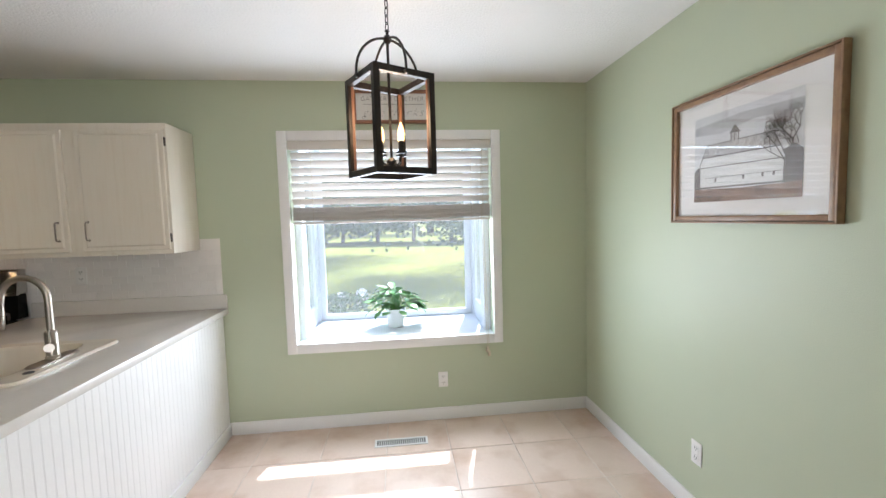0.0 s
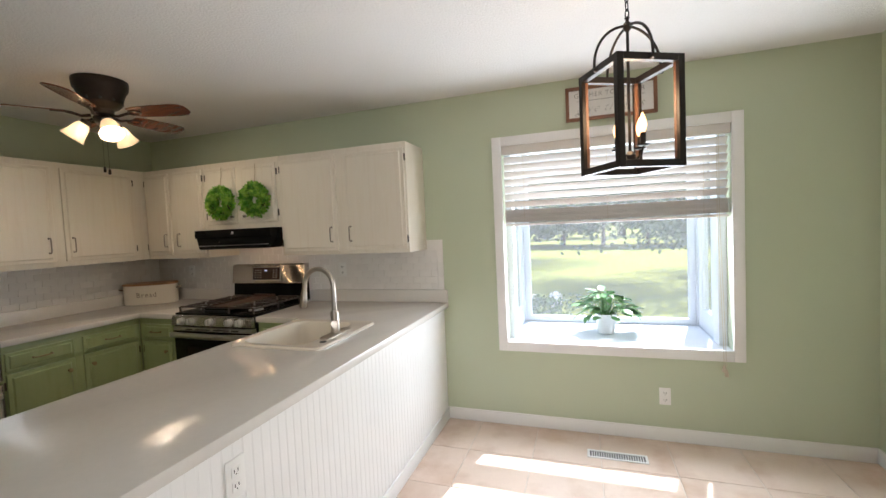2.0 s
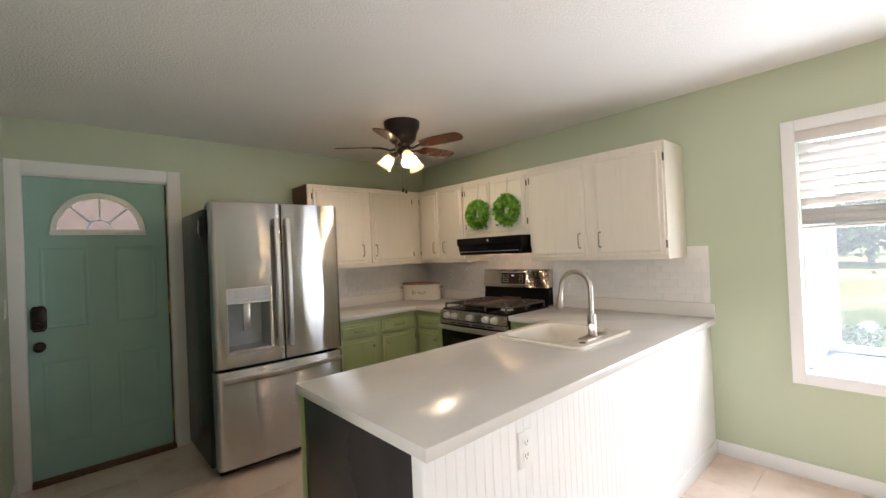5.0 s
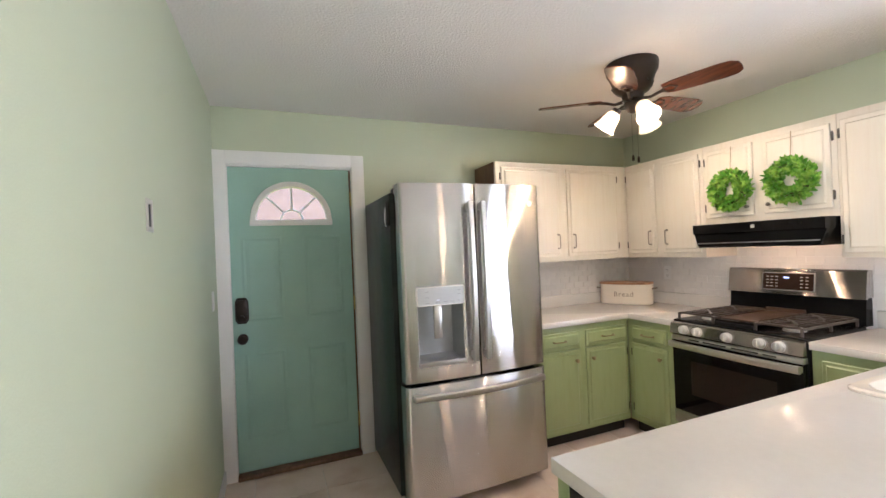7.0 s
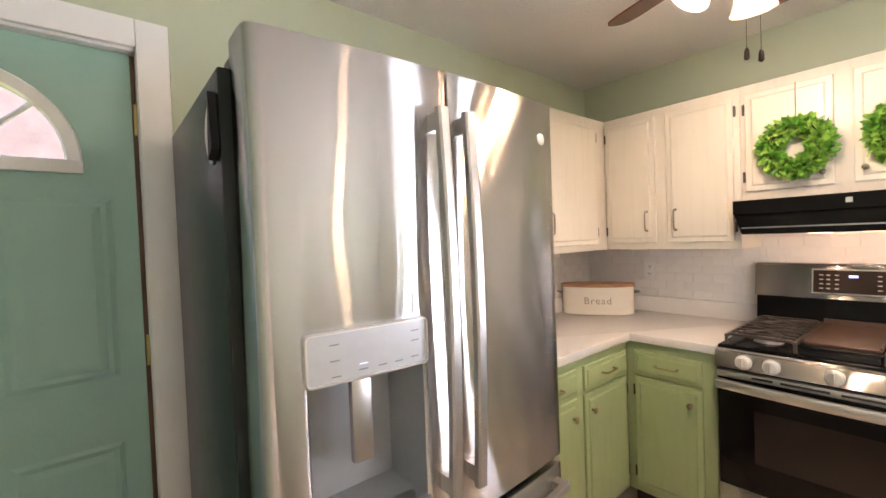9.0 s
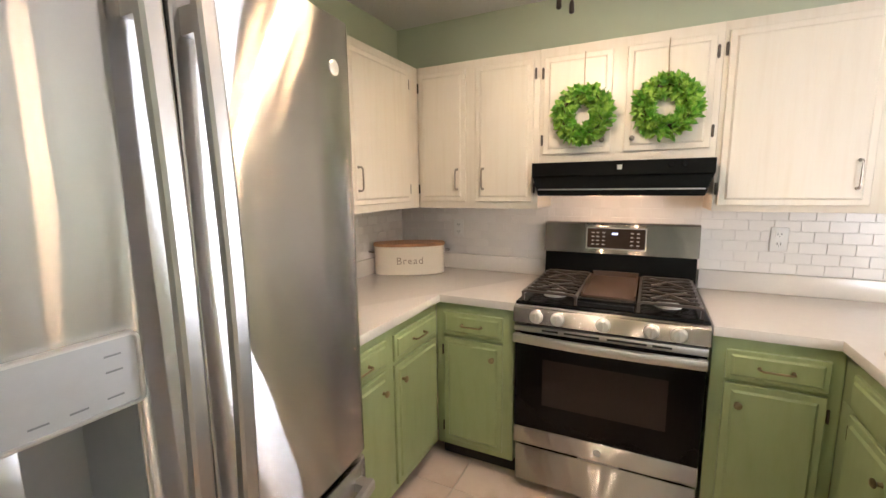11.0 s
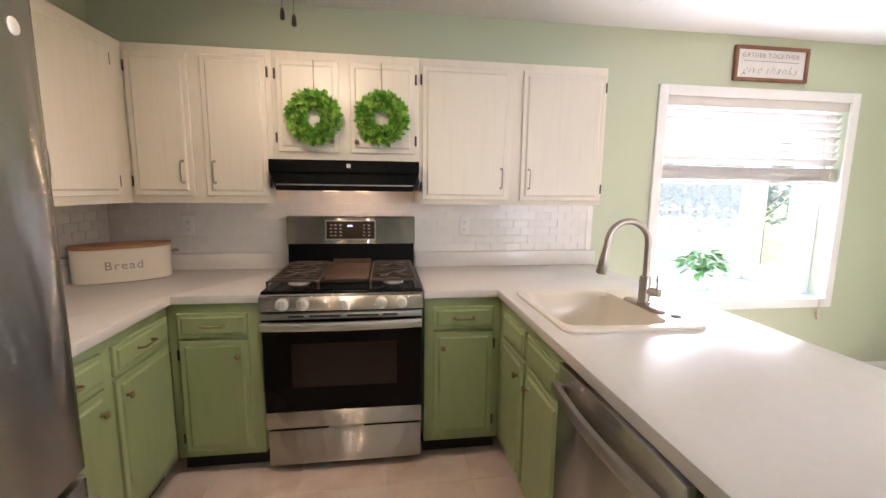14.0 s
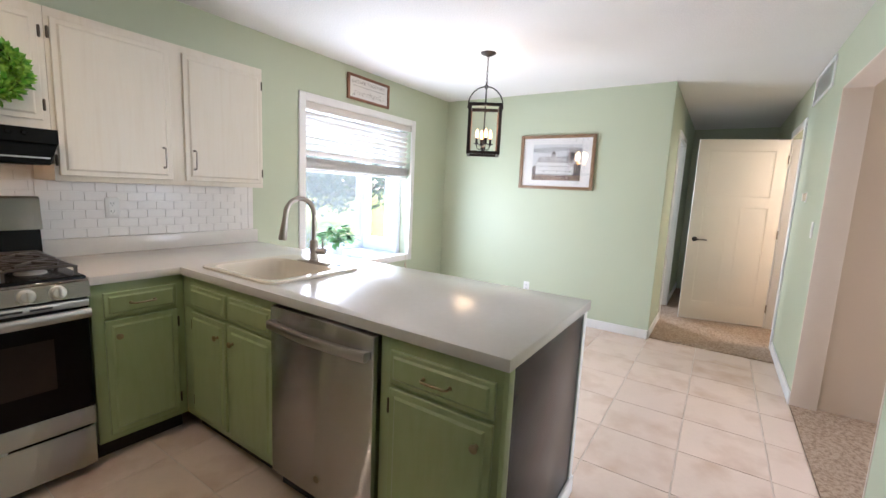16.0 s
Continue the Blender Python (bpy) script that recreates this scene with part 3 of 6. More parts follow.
# ---- entry door ----
door = thing("entry_door", "closed teal six-panel entry door with fan light", "door", (WX, 0.465, 0))
tagged(door, kind="structure")
JX = WX - 0.045
SX = WX - 0.035       # room face of the slab
fan = (0.457, 1.70, 0.275)       # centre y, base z, radius of the fan light
bm = bmesh.new()
panels = [(0.125, 0.385), (0.53, 0.79)]
plate(bm, (DY0 + 0.005, DY1 - 0.018), (0.03, DZ - 0.012), (SX - 0.045, SX), "x", [(fan[0] - 0.255, fan[0] + 0.255, fan[1], fan[1] + 0.255)])
slab = part("slab", bm, DOOR_TEAL, door, smooth=False)
# teal spandrel that leaves the half-round light open
bm = bmesh.new()
n = 24
arc = [(fan[0] + 0.243 * math.cos(math.pi * i / n), fan[1] + 0.243 * math.sin(math.pi * i / n)) for i in range(n + 1)]
out = []
for y, z in arc:
    k = min(0.256 / max(abs(y - fan[0]), 1e-6), 0.256 / max(z - fan[1], 1e-6))
    out.append((fan[0] + (y - fan[0]) * k, fan[1] + (z - fan[1]) * k))
for i in range(n):
    q = [(SX, *arc[i]), (SX, *arc[i + 1]), (SX, *out[i + 1]), (SX, *out[i])]
    lo = [(SX - 0.045, y, z) for _, y, z in q]
    loft(bm, [q, lo])
part("spandrel", bm, DOOR_TEAL, slab, smooth=False)


def arc_band(bm, r0, r1, x0, x1, seg=28):
    loops = []
    for i in range(seg + 1):
        a = math.pi * i / seg
        loops.append([(x, fan[0] + r * math.cos(a), fan[1] + 0.012 + r * math.sin(a)) for x, r in ((x0, r0), (x0, r1), (x1, r1 - 0.006), (x1, r0 + 0.006))])
    loft(bm, loops)


lite = part("fan_light", bmesh.new(), TRIM, slab)
bm = bmesh.new()
arc_band(bm, 0.228, 0.27, SX + 0.001, SX + 0.016)
part("arched_rim", bm, TRIM, lite, "white moulded rim")
part("base_rim", bbox(SX + 0.001, SX + 0.015, fan[0] - 0.272, fan[0] + 0.272, fan[1] - 0.026, fan[1] + 0.014, w=0.004), TRIM, lite)
bm = bmesh.new()
arc_band(bm, 0.066, 0.078, SX - 0.018, SX + 0.008, 16)
part("inner_arch", bm, TRIM, lite)
for a in (45, 90, 135):
    c, s = math.cos(radians(a)), math.sin(radians(a))
    bm = bmesh.new()
    rod(bm, (SX - 0.005, fan[0] + 0.075 * c, fan[1] + 0.012 + 0.075 * s), (SX - 0.005, fan[0] + 0.232 * c, fan[1] + 0.012 + 0.232 * s), 0.007, 8)
    part("muntin", bm, TRIM, lite)
g = part("pane", bbox(SX - 0.026, SX - 0.022, fan[0] - 0.25, fan[0] + 0.25, fan[1] + 0.002, fan[1] + 0.25, w=0), GLASS, lite)
g.visible_shadow = False
for y0, y1 in panels:
    for z0, z1 in ((1.03, 1.60), (0.24, 0.82)):
        bm = bmesh.new()

        def ring(i, x):
            return [(x, y0 + i, z0 + i), (x, y1 - i, z0 + i), (x, y1 - i, z1 - i), (x, y0 + i, z1 - i)]
        loft(bm, [ring(0, SX + 0.0005), ring(0.014, SX + 0.0042), ring(0.028, SX + 0.0012), ring(0.05, SX + 0.0034)], caps=(False, True))
        part("raised_panel", bm, DOOR_TEAL, slab, smooth=False)
bm = bmesh.new()
plan = [(-0.041, 0.062), (-0.026, 0.086), (0.026, 0.086), (0.041, 0.062), (0.041, -0.062), (0.026, -0.086), (-0.026, -0.086), (-0.041, -0.062)]
loft(bm, [[(SX + x, 0.117 + y * k, 1.108 + z * k) for y, z in plan] for x, k in ((0.0005, 1.0), (0.014, 1.0), (0.018, 0.95), (0.019, 0.86), (0.028, 0.82), (0.031, 0.74))])
bmesh.ops.recalc_face_normals(bm, faces=bm.faces)
lock = part("keypad_lock", bm, BRONZE, slab, "dark bronze keypad deadbolt")
bm = bmesh.new()
lathe(bm, [(0.0, 0.0), (0.016, 0.001), (0.016, 0.014), (0.012, 0.018), (0, 0.019)], (SX + 0.03, 0.117, 1.066), 16, Matrix.Rotation(radians(90), 3, "Y"), caps=(False, False))
part("thumb_turn", bm, BRONZE, lock)
bm = bmesh.new()
lathe(bm, [(0.033, 0.0), (0.033, 0.006), (0.014, 0.012), (0.013, 0.03), (0.027, 0.042), (0.031, 0.055), (0.024, 0.068), (0.008, 0.072)], (SX, 0.117, 0.92), 20, Matrix.Rotation(radians(90), 3, "Y"))
part("door_knob", bm, BRONZE, slab, "dark bronze round knob")
for z in (0.25, 1.10, 1.86):
    bm = bmesh.new()
    rod(bm, (SX + 0.006, DY1 - 0.008, z - 0.05), (SX + 0.006, DY1 - 0.008, z + 0.05), 0.007, 10)
    box(bm, SX - 0.03, SX + 0.002, DY1 - 0.012, DY1 - 0.009, z - 0.05, z + 0.05)
    part("hinge", bm, GOLD, door, "brass butt hinge")
for r in ((SX - 0.06, WX - 0.001, DY0 - 0.012, DY0 + 0.004, 0.0, DZ), (SX - 0.06, WX - 0.001, DY1 - 0.004, DY1 + 0.012, 0.0, DZ), (SX - 0.06, WX - 0.001, DY0 + 0.004, DY1 - 0.004, DZ - 0.011, DZ + 0.004)):
    part("door_jamb", bbox(*r, w=0.002), TRIM, door)
part("weather_strip", bbox(SX - 0.045, SX - 0.012, DY1 - 0.0185, DY1 - 0.0035, 0.028, DZ - 0.0115, w=0), RAW_WOOD, door)
part("threshold", bbox(SX - 0.06, WX + 0.03, DY0 + 0.004, DY1 - 0.004, 0.0, 0.031, w=0.006), RAW_WOOD, door, "worn brown wooden threshold")
C = 0.088
for r in ((WX, WX + 0.018, DY0 - C, DY0 + 0.002, 0, DZ + C), (WX, WX + 0.018, DY1 - 0.002, DY1 + C, 0, DZ + C), (WX, WX + 0.018, DY0 + 0.002, DY1 - 0.002, DZ - 0.002, DZ + C)):
    board("door_casing", r, "white painted door casing")


# ---- cabinets ----
def u_handle(parent, p, q, out, r=0.0042, name="handle", material=NICKEL):
    """A bar pull from p to q that stands off along out."""
    p, q, o = Vector(p), Vector(q), Vector(out)
    d = (q - p).normalized()
    bm = bmesh.new()
    tube(bm, [p, p + o * 0.75, p + o + d * 0.008, (p + q) / 2 + o * 1.06, q + o - d * 0.008, q + o * 0.75, q], r, 8)
    for e in (p, q):
        tube(bm, [e, e + o * 0.18], [0.008, 0.006], 10)
    return part(name, bm, material, parent)


def knob(parent, p, r=0.014, material=BRASS):
    bm = bmesh.new()
    lathe(bm, [(0.009, 0), (0.006, 0.006), (0.006, 0.014), (r, 0.019), (r, 0.024), (r * 0.6, 0.028), (0.002, 0.029)], p, 14, Matrix.Rotation(radians(90), 3, "X"))
    return part("knob", bm, material, parent)


def hinge(parent, x, z, y, material=HINGE):
    bm = bbox(x - 0.0055, x + 0.0055, y - 0.007, y, z - 0.024, z + 0.024, w=0.002, seg=1)
    rod(bm, (x, y - 0.006, z - 0.026), (x, y - 0.006, z + 0.026), 0.0045, 8)
    return part("hinge", bm, material, parent)


def cabinet(name, label, at, rz, w, z0, z1, depth, doors, drawers, paint, group, toe=False, knobs=False, side=None):
    """Local: x along the front from the left corner, front face at y = -depth. doors and drawers: (x0, x1, z0, z1, hinge side)."""
    t = thing(name, label, "cabinet", at, rz, group, True)
    body = part("body", bbox(0.0005, w - 0.0005, -depth, -0.002, z0, z1, w=0.002), paint, t)
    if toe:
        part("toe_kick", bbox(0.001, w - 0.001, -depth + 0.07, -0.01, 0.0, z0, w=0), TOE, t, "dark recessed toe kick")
    if side:
        part("side_panel", bbox(-0.004, 0.0, -depth + 0.018, -0.002, z0, z1, w=0), side, t, "bare dark wooden side")
    f = -depth
    for x0, x1, a, b, hs in doors:
        d = part("door", raised(x0, x1, a, b, f - 0.001, f - 0.020), paint, t)
        hx = x0 - 0.007 if hs == "l" else x1 + 0.007
        for hz in (a + 0.07, b - 0.07):
            hinge(d, hx, hz, f - 0.0005)
        kx = x1 - 0.046 if hs == "l" else x0 + 0.046
        if knobs:
            knob(d, (kx, f - 0.018, b - 0.075))
        elif b - a > 0.5:
            u_handle(d, (kx, f - 0.019, a + 0.068), (kx, f - 0.019, a + 0.175), (0, -0.026, 0))
        else:
            knob(d, (kx + (0.012 if hs == "l" else -0.012), f - 0.015, a + 0.055), 0.012, NICKEL)
    for x0, x1, a, b, pull in drawers:
        d = part("drawer", raised(x0, x1, a, b, f - 0.001, f - 0.020, 0.016, 0.006, 0.007), paint, t)
        if pull:
            c = (x0 + x1) / 2
            u_handle(d, (c - 0.05, f - 0.019, (a + b) / 2), (c + 0.05, f - 0.019, (a + b) / 2), (0, -0.026, 0), 0.0042, "handle", BRASS)
    return t


UF, UZ0, UZ1 = 3.165, 1.328, 2.105
UD = NY - UF
UP = "whitewashed wall cabinets"
cabinet("wall_cabinet", "whitewashed two-door wall cabinet beside the window", (-3.64, NY, 0), 0, 1.08, UZ0, UZ1, UD, [(0.018, 0.51, 1.355, 2.065, "l"), (0.58, 1.065, 1.355, 2.065, "r")], [], CREAM, UP)
cabinet("wall_cabinet", "short whitewashed cabinet above the range hood", (-4.40, NY, 0), 0, 0.76, 1.555, UZ1, UD, [(0.022, 0.335, 1.60, 2.06, "l"), (0.395, 0.735, 1.60, 2.06, "r")], [], CREAM, UP)
cabinet("wall_cabinet", "whitewashed two-door wall cabinet in the corner", (-5.10, NY, 0), 0, 0.70, UZ0, UZ1, UD, [(0.015, 0.30, 1.365, 2.065, "l"), (0.36, 0.672, 1.365, 2.065, "r")], [], CREAM, UP)
cabinet("wall_cabinet", "whitewashed wall cabinet with a bare brown side", (WX, 1.885, 0), 90, NY - 1.885 - 0.002, UZ0, UZ1, 0.33, [(0.045, 0.58, 1.365, 2.065, "l"), (0.642, 1.165, 1.365, 2.065, "r")], [], CREAM, UP, side=RAW_WOOD)
BP = "green base cabinets"
BZ0, BZ1 = 0.10, 0.874
DR, DO = (0.712, 0.828), (0.135, 0.695)
cabinet("base_cabinet", "green base cabinet between range and corner", (-3.635, NY, 0), 0, 0.395, BZ0, BZ1, 0.655, [(0.047, 0.355, *DO, "r")], [(0.047, 0.355, *DR, True)], CAB_GREEN, BP, True, True)
cabinet("base_cabinet", "green base cabinet beside the range", (-4.83, NY, 0), 0, 0.41, BZ0, BZ1, 0.655, [(0.045, 0.355, *DO, "l")], [(0.045, 0.355, *DR, True)], CAB_GREEN, BP, True, True)
cabinet("base_cabinet", "green base cabinet beside the refrigerator", (WX, 1.88, 0), 90, 0.96, BZ0, BZ1, 0.60, [(0.12, 0.49, *DO, "l"), (0.547, 0.935, *DO, "r")], [(0.12, 0.49, *DR, True), (0.547, 0.935, *DR, True)], CAB_GREEN, BP, True, True)
PX, PB = -3.24, -2.465    # front and back of the peninsula's carcass
cabinet("base_cabinet", "green sink cabinet with two doors", (PB, 2.845, 0), -90, 0.79, BZ0, 0.70, PB - PX, [(0.10, 0.41, 0.135, 0.69, "l"), (0.447, 0.782, 0.135, 0.69, "r")], [], CAB_GREEN, BP, True, True)
sinkcab = thing("base_cabinet", "green false drawer rail below the sink", "cabinet", (PX, 2.45, 0.7), 0, BP)
part("rail", bbox(PX, PX + 0.03, 2.056, 2.844, 0.701, BZ1, w=0.001), CAB_GREEN, sinkcab)
for y0, y1 in ((2.43, 2.745), (2.068, 2.395)):
    bm = raised(-y1, -y0, *DR, -0.001, -0.020, 0.016, 0.006, 0.007)
    bmesh.ops.transform(bm, matrix=Matrix.Translation((PX, 0, 0)) @ Matrix.Rotation(radians(-90), 4, "Z"), verts=bm.verts)
    part("false_drawer", bm, CAB_GREEN, sinkcab)
cabinet("base_cabinet", "green base cabinet at the end of the peninsula", (PB, 1.455, 0), -90, 0.465, BZ0, BZ1, PB - PX, [(0.05, 0.445, *DO, "l")], [(0.05, 0.445, *DR, True)], CAB_GREEN, BP, True, True)

# peninsula back and end
pen = thing("peninsula_panelling", "white beadboard panelling on the peninsula back", "panelling", (-2.45, 2.2, 0))
bm = bmesh.new()
prof, y = [], 0.985
while y < NY - 0.003:
    e = min(y + 0.0405, NY - 0.002)
    prof += [(-2.440, y), (-2.440, e - 0.0085), (-2.4407, e - 0.007), (-2.4407, e - 0.0055), (-2.4401, e - 0.004), (-2.4407, e - 0.0025), (-2.4407, e - 0.001)]
    y = e
loops = [[(px, py, 0.0) for px, py in prof], [(px, py, 0.873) for px, py in prof]]
loft(bm, loops, close=False, caps=(False, False))
box(bm, -2.4645, -2.446, 0.985, NY - 0.002, 0, 0.873)
part("beadboard", bm, TRIM, pen, smooth=False)
part("base_strip", bbox(-2.4395, -2.428, 0.985, NY - 0.013, 0, 0.09, w=0.003), TRIM, pen)
part("corner_strip", bbox(-2.478, -2.434, 0.9705, 0.9845, 0, 0.873, w=0.002), TRIM, pen)
endp = thing("peninsula_end_panel", "dark scuffed panel at the end of the peninsula", "panel", (-2.85, 0.98, 0))
part("panel", bbox(-3.205, -2.4785, 0.976, 0.9885, 0.0, 0.873, w=0.001), END_PANEL, endp)
part("green_stile", bbox(-3.245, -3.2055, 0.972, 0.9885, 0.0, 0.873, w=0.002), CAB_GREEN, endp)

part("base_board", bbox(-3.2, -2.4345, 0.962, 0.9755, 0.0, 0.085, w=0.003), TRIM, endp, "cream painted base board")

# ---- worktops ----
CT0, CT1 = 0.875, 0.914
top_e = thing("worktop", "pale laminate worktop with the sink cut out", "worktop", (-2.8, 2.2, CT0))
part("top", plate(bmesh.new(), (-3.637, -2.403), (0.966, NY - 0.001), (CT0, CT1), "z", [(-3.70, -3.262, 0.9, 2.825), (-3.165, -2.665, 2.185, 2.725)], 0.0018), COUNTER, top_e)
part("backsplash_lip", bbox(-3.637, -2.403, NY - 0.022, NY - 0.002, CT1 - 0.001, 1.012, w=0.005), COUNTER, top_e)
top_w = thing("worktop", "pale laminate corner worktop", "worktop", (-5.0, 2.9, CT0))
part("top", plate(bmesh.new(), (WX + 0.001, -4.418), (1.872, NY - 0.001), (CT0, CT1), "z", [(-4.803, -4.3, 1.8, 2.825)], 0.0018), COUNTER, top_w)
part("backsplash_lip", bbox(WX + 0.023, -4.418, NY - 0.022, NY - 0.002, CT1 - 0.001, 1.012, w=0.005), COUNTER, top_w)
part("backsplash_lip", bbox(WX + 0.002, WX + 0.022, 1.872, NY - 0.002, CT1 - 0.001, 1.012, w=0.005), COUNTER, top_w)

# ---- sink and faucet ----
sink = thing("kitchen_sink", "almond drop-in sink in the pale worktop", "sink", (-2.92, 2.455, CT1))
bm = bmesh.new()
cx, cy = -2.918, 2.4545
loft(bm, [rrect(cx, cy, 0.283, 0.305, 0.05, CT1 + 0.0005), rrect(cx, cy, 0.283, 0.305, 0.05, CT1 + 0.008), rrect(cx, cy, 0.276, 0.298, 0.046, CT1 + 0.014), rrect(cx, cy, 0.262, 0.284, 0.04, CT1 + 0.013),
          rrect(cx - 0.045, cy, 0.208, 0.258, 0.07, CT1 + 0.011), rrect(cx - 0.045, cy, 0.198, 0.248, 0.075, CT1 - 0.004), rrect(cx - 0.045, cy, 0.180, 0.228, 0.08, CT1 - 0.15), rrect(cx - 0.045, cy, 0.15, 0.195, 0.08, CT1 - 0.185)], caps=(False, True))
part("bowl", bm, SINK, sink)
bm = bmesh.new()
lathe(bm, [(0.045, 0), (0.045, 0.003), (0.035, 0.004), (0.03, -0.004)], (cx - 0.045, cy, CT1 - 0.184), 20)
part("drain", bm, STEEL_PLAIN, sink)
bm = bmesh.new()
lathe(bm, [(0.019, 0), (0.019, 0.002), (0.0, 0.002)], (-2.69, 2.275, CT1 + 0.0128), 16, caps=(True, False))
part("tap_hole", bm, DARK_SLOT, sink)
fau = thing("kitchen_faucet", "brushed nickel gooseneck pull-down faucet", "faucet", (-2.69, 2.45, CT1 + 0.012))
FX, FY, FZ = -2.722, 2.44, CT1 + 0.013
bm = bmesh.new()
loft(bm, [rrect(FX, FY, 0.03, 0.125, 0.029, FZ), rrect(FX, FY, 0.03, 0.125, 0.029, FZ + 0.004), rrect(FX, FY, 0.024, 0.118, 0.023, FZ + 0.008)])
part("deck_plate", bm, FAUCET, fau)
bm = bmesh.new()
lathe(bm, [(0.027, 0), (0.027, 0.01), (0.0235, 0.014), (0.0235, 0.115), (0.021, 0.12), (0.016, 0.124)], (FX, FY, FZ + 0.007), 20)
part("body", bm, FAUCET, fau)
bm = bmesh.new()
R = 0.093
pts = [(FX, FY, FZ + 0.12), (FX, FY, FZ + 0.22)] + [(FX - R + R * math.cos(a), FY, FZ + 0.27 + R * math.sin(a)) for a in (math.pi * i / 14 for i in range(15))] + [(FX - 2 * R - 0.006, FY, FZ + 0.235)]
tube(bm, pts, 0.0135, 14)
part("gooseneck", bm, FAUCET, fau)
bm = bmesh.new()
tube(bm, [(FX - 2 * R - 0.005, FY, FZ + 0.24), (FX - 2 * R - 0.008, FY, FZ + 0.22), (FX - 2 * R - 0.018, FY, FZ + 0.15), (FX - 2 * R - 0.019, FY, FZ + 0.142)], [0.0145, 0.017, 0.0225, 0.019], 14)
part("spray_head", bm, FAUCET, fau)
bm = bmesh.new()
tube(bm, [(FX, FY, FZ + 0.065), (FX + 0.02, FY - 0.035, FZ + 0.066), (FX + 0.032, FY - 0.058, FZ + 0.067)], [0.018, 0.019, 0.0185], 14)
tube(bm, [(FX + 0.026, FY - 0.046, FZ + 0.075), (FX + 0.024, FY - 0.043, FZ + 0.14)], [0.0055, 0.0035], 8)
part("lever", bm, FAUCET, fau)

# ---- refrigerator ----
fr = thing("refrigerator", "stainless french-door refrigerator with dark sides", "refrigerator", (-4.95, 1.4, 0))
FF = -4.605
Y0, Y1, YM, ZS = 0.965, 1.878, 1.418, 0.716
part("case", bbox(-5.37, FF - 0.095, Y0 - 0.012, Y1 - 0.012, 0.05, 1.80, w=0.006), FRIDGE_SIDE, fr, "near-black textured case")
part("foot_grille", bbox(-5.3, FF - 0.05, Y0 + 0.03, Y1 - 0.03, 0.0, 0.05, w=0.004), BLACK_MATT, fr)
part("seal_band", bbox(FF - 0.0945, FF - 0.055, Y0 + 0.02, Y1 - 0.02, 0.08, 1.80, w=0), BLACK_MATT, fr)
DYA, DYB, DZA, DZB, DZC = 1.044, 1.326, 0.826, 1.15, 1.256


def bow(bm):
    """The faint outward curve of the doors."""
    for v in bm.verts:
        if v.co.x > FF - 0.05:
            v.co.x += 0.025 * (1 - ((v.co.y - 1.4215) / 0.457) ** 2) + 0.048 * (1 - ((v.co.y - 1.4215) / 0.457) ** 110)
    return bm


def steel_door(name, y0, y1, z0, z1, holes=()):
    bm = plate(bmesh.new(), (y0, y1), (z0, z1), (FF - 0.055, FF), "x", holes, 0.007)
    for i in range(1, 36):
        u = math.sin(math.pi / 2 * (i / 18 - 1))
        bmesh.ops.bisect_plane(bm, geom=[*bm.verts, *bm.edges, *bm.faces], plane_co=(0, 1.4215 + 0.4565 * u, 0), plane_no=(0, 1, 0))
    bow(bm)
    return part(name, bm, STEEL, fr)


ld = steel_door("left_door", Y0, YM - 0.003, ZS + 0.012, 1.838, [(DYA + 0.008, DYB - 0.008, DZA + 0.012, DZB)])
rd = steel_door("right_door", YM + 0.003, Y1, ZS + 0.012, 1.838)
drw = steel_door("freezer_drawer", Y0, Y1, 0.065, ZS - 0.008)
bm = bmesh.new()
ya, yb, za, zb = DYA + 0.008, DYB - 0.008, DZA + 0.012, DZB
loft(bm, [[(FF - 0.002, ya, za), (FF - 0.002, yb, za), (FF - 0.002, yb, zb), (FF - 0.002, ya, zb)], [(FF - 0.052, ya + 0.02, za + 0.02), (FF - 0.052, yb - 0.02, za + 0.02), (FF - 0.052, yb - 0.02, zb), (FF - 0.052, ya + 0.02, zb)]], caps=(False, True))
part("dispenser_niche", bow(bm), mat("niche_grey", (0.36, 0.37, 0.38), 0.34, 0.3), ld, "recessed grey dispenser niche")
bm = bmesh.new()
rim = [rrect((DYA + DYB) / 2, (DZB + DZC) / 2, (DYB - DYA) / 2 - i, (DZC - DZB) / 2 - i, 0.012 - i, x, 6) for i, x in ((0.0, 0.0005), (0.0, 0.011), (0.002, 0.0125), (0.0045, 0.0125), (0.0055, 0.0075))]
loft(bm, [[(FF + x, a, b) for a, b, x in lp] for lp in rim], caps=(False, False))
for i in range(1, 12):
    bmesh.ops.bisect_plane(bm, geom=[*bm.verts, *bm.edges, *bm.faces], plane_co=(0, DYA + (DYB - DYA) * i / 12, 0), plane_no=(0, 1, 0))
part("panel_rim", bow(bm), KNOB_SILVER, ld, "thin bright rim of the touch panel")
bm = bbox(FF + 0.0005, FF + 0.0078, DYA + 0.004, DYB - 0.004, DZB + 0.003, DZC - 0.003, w=0)
for i in range(1, 12):
    bmesh.ops.bisect_plane(bm, geom=[*bm.verts, *bm.edges, *bm.faces], plane_co=(0, DYA + (DYB - DYA) * i / 12, 0), plane_no=(0, 1, 0))
part("control_panel", bow(bm), mat("grey_panel", (0.48, 0.48, 0.49), 0.45, 0.5), ld, "flat grey touch panel")
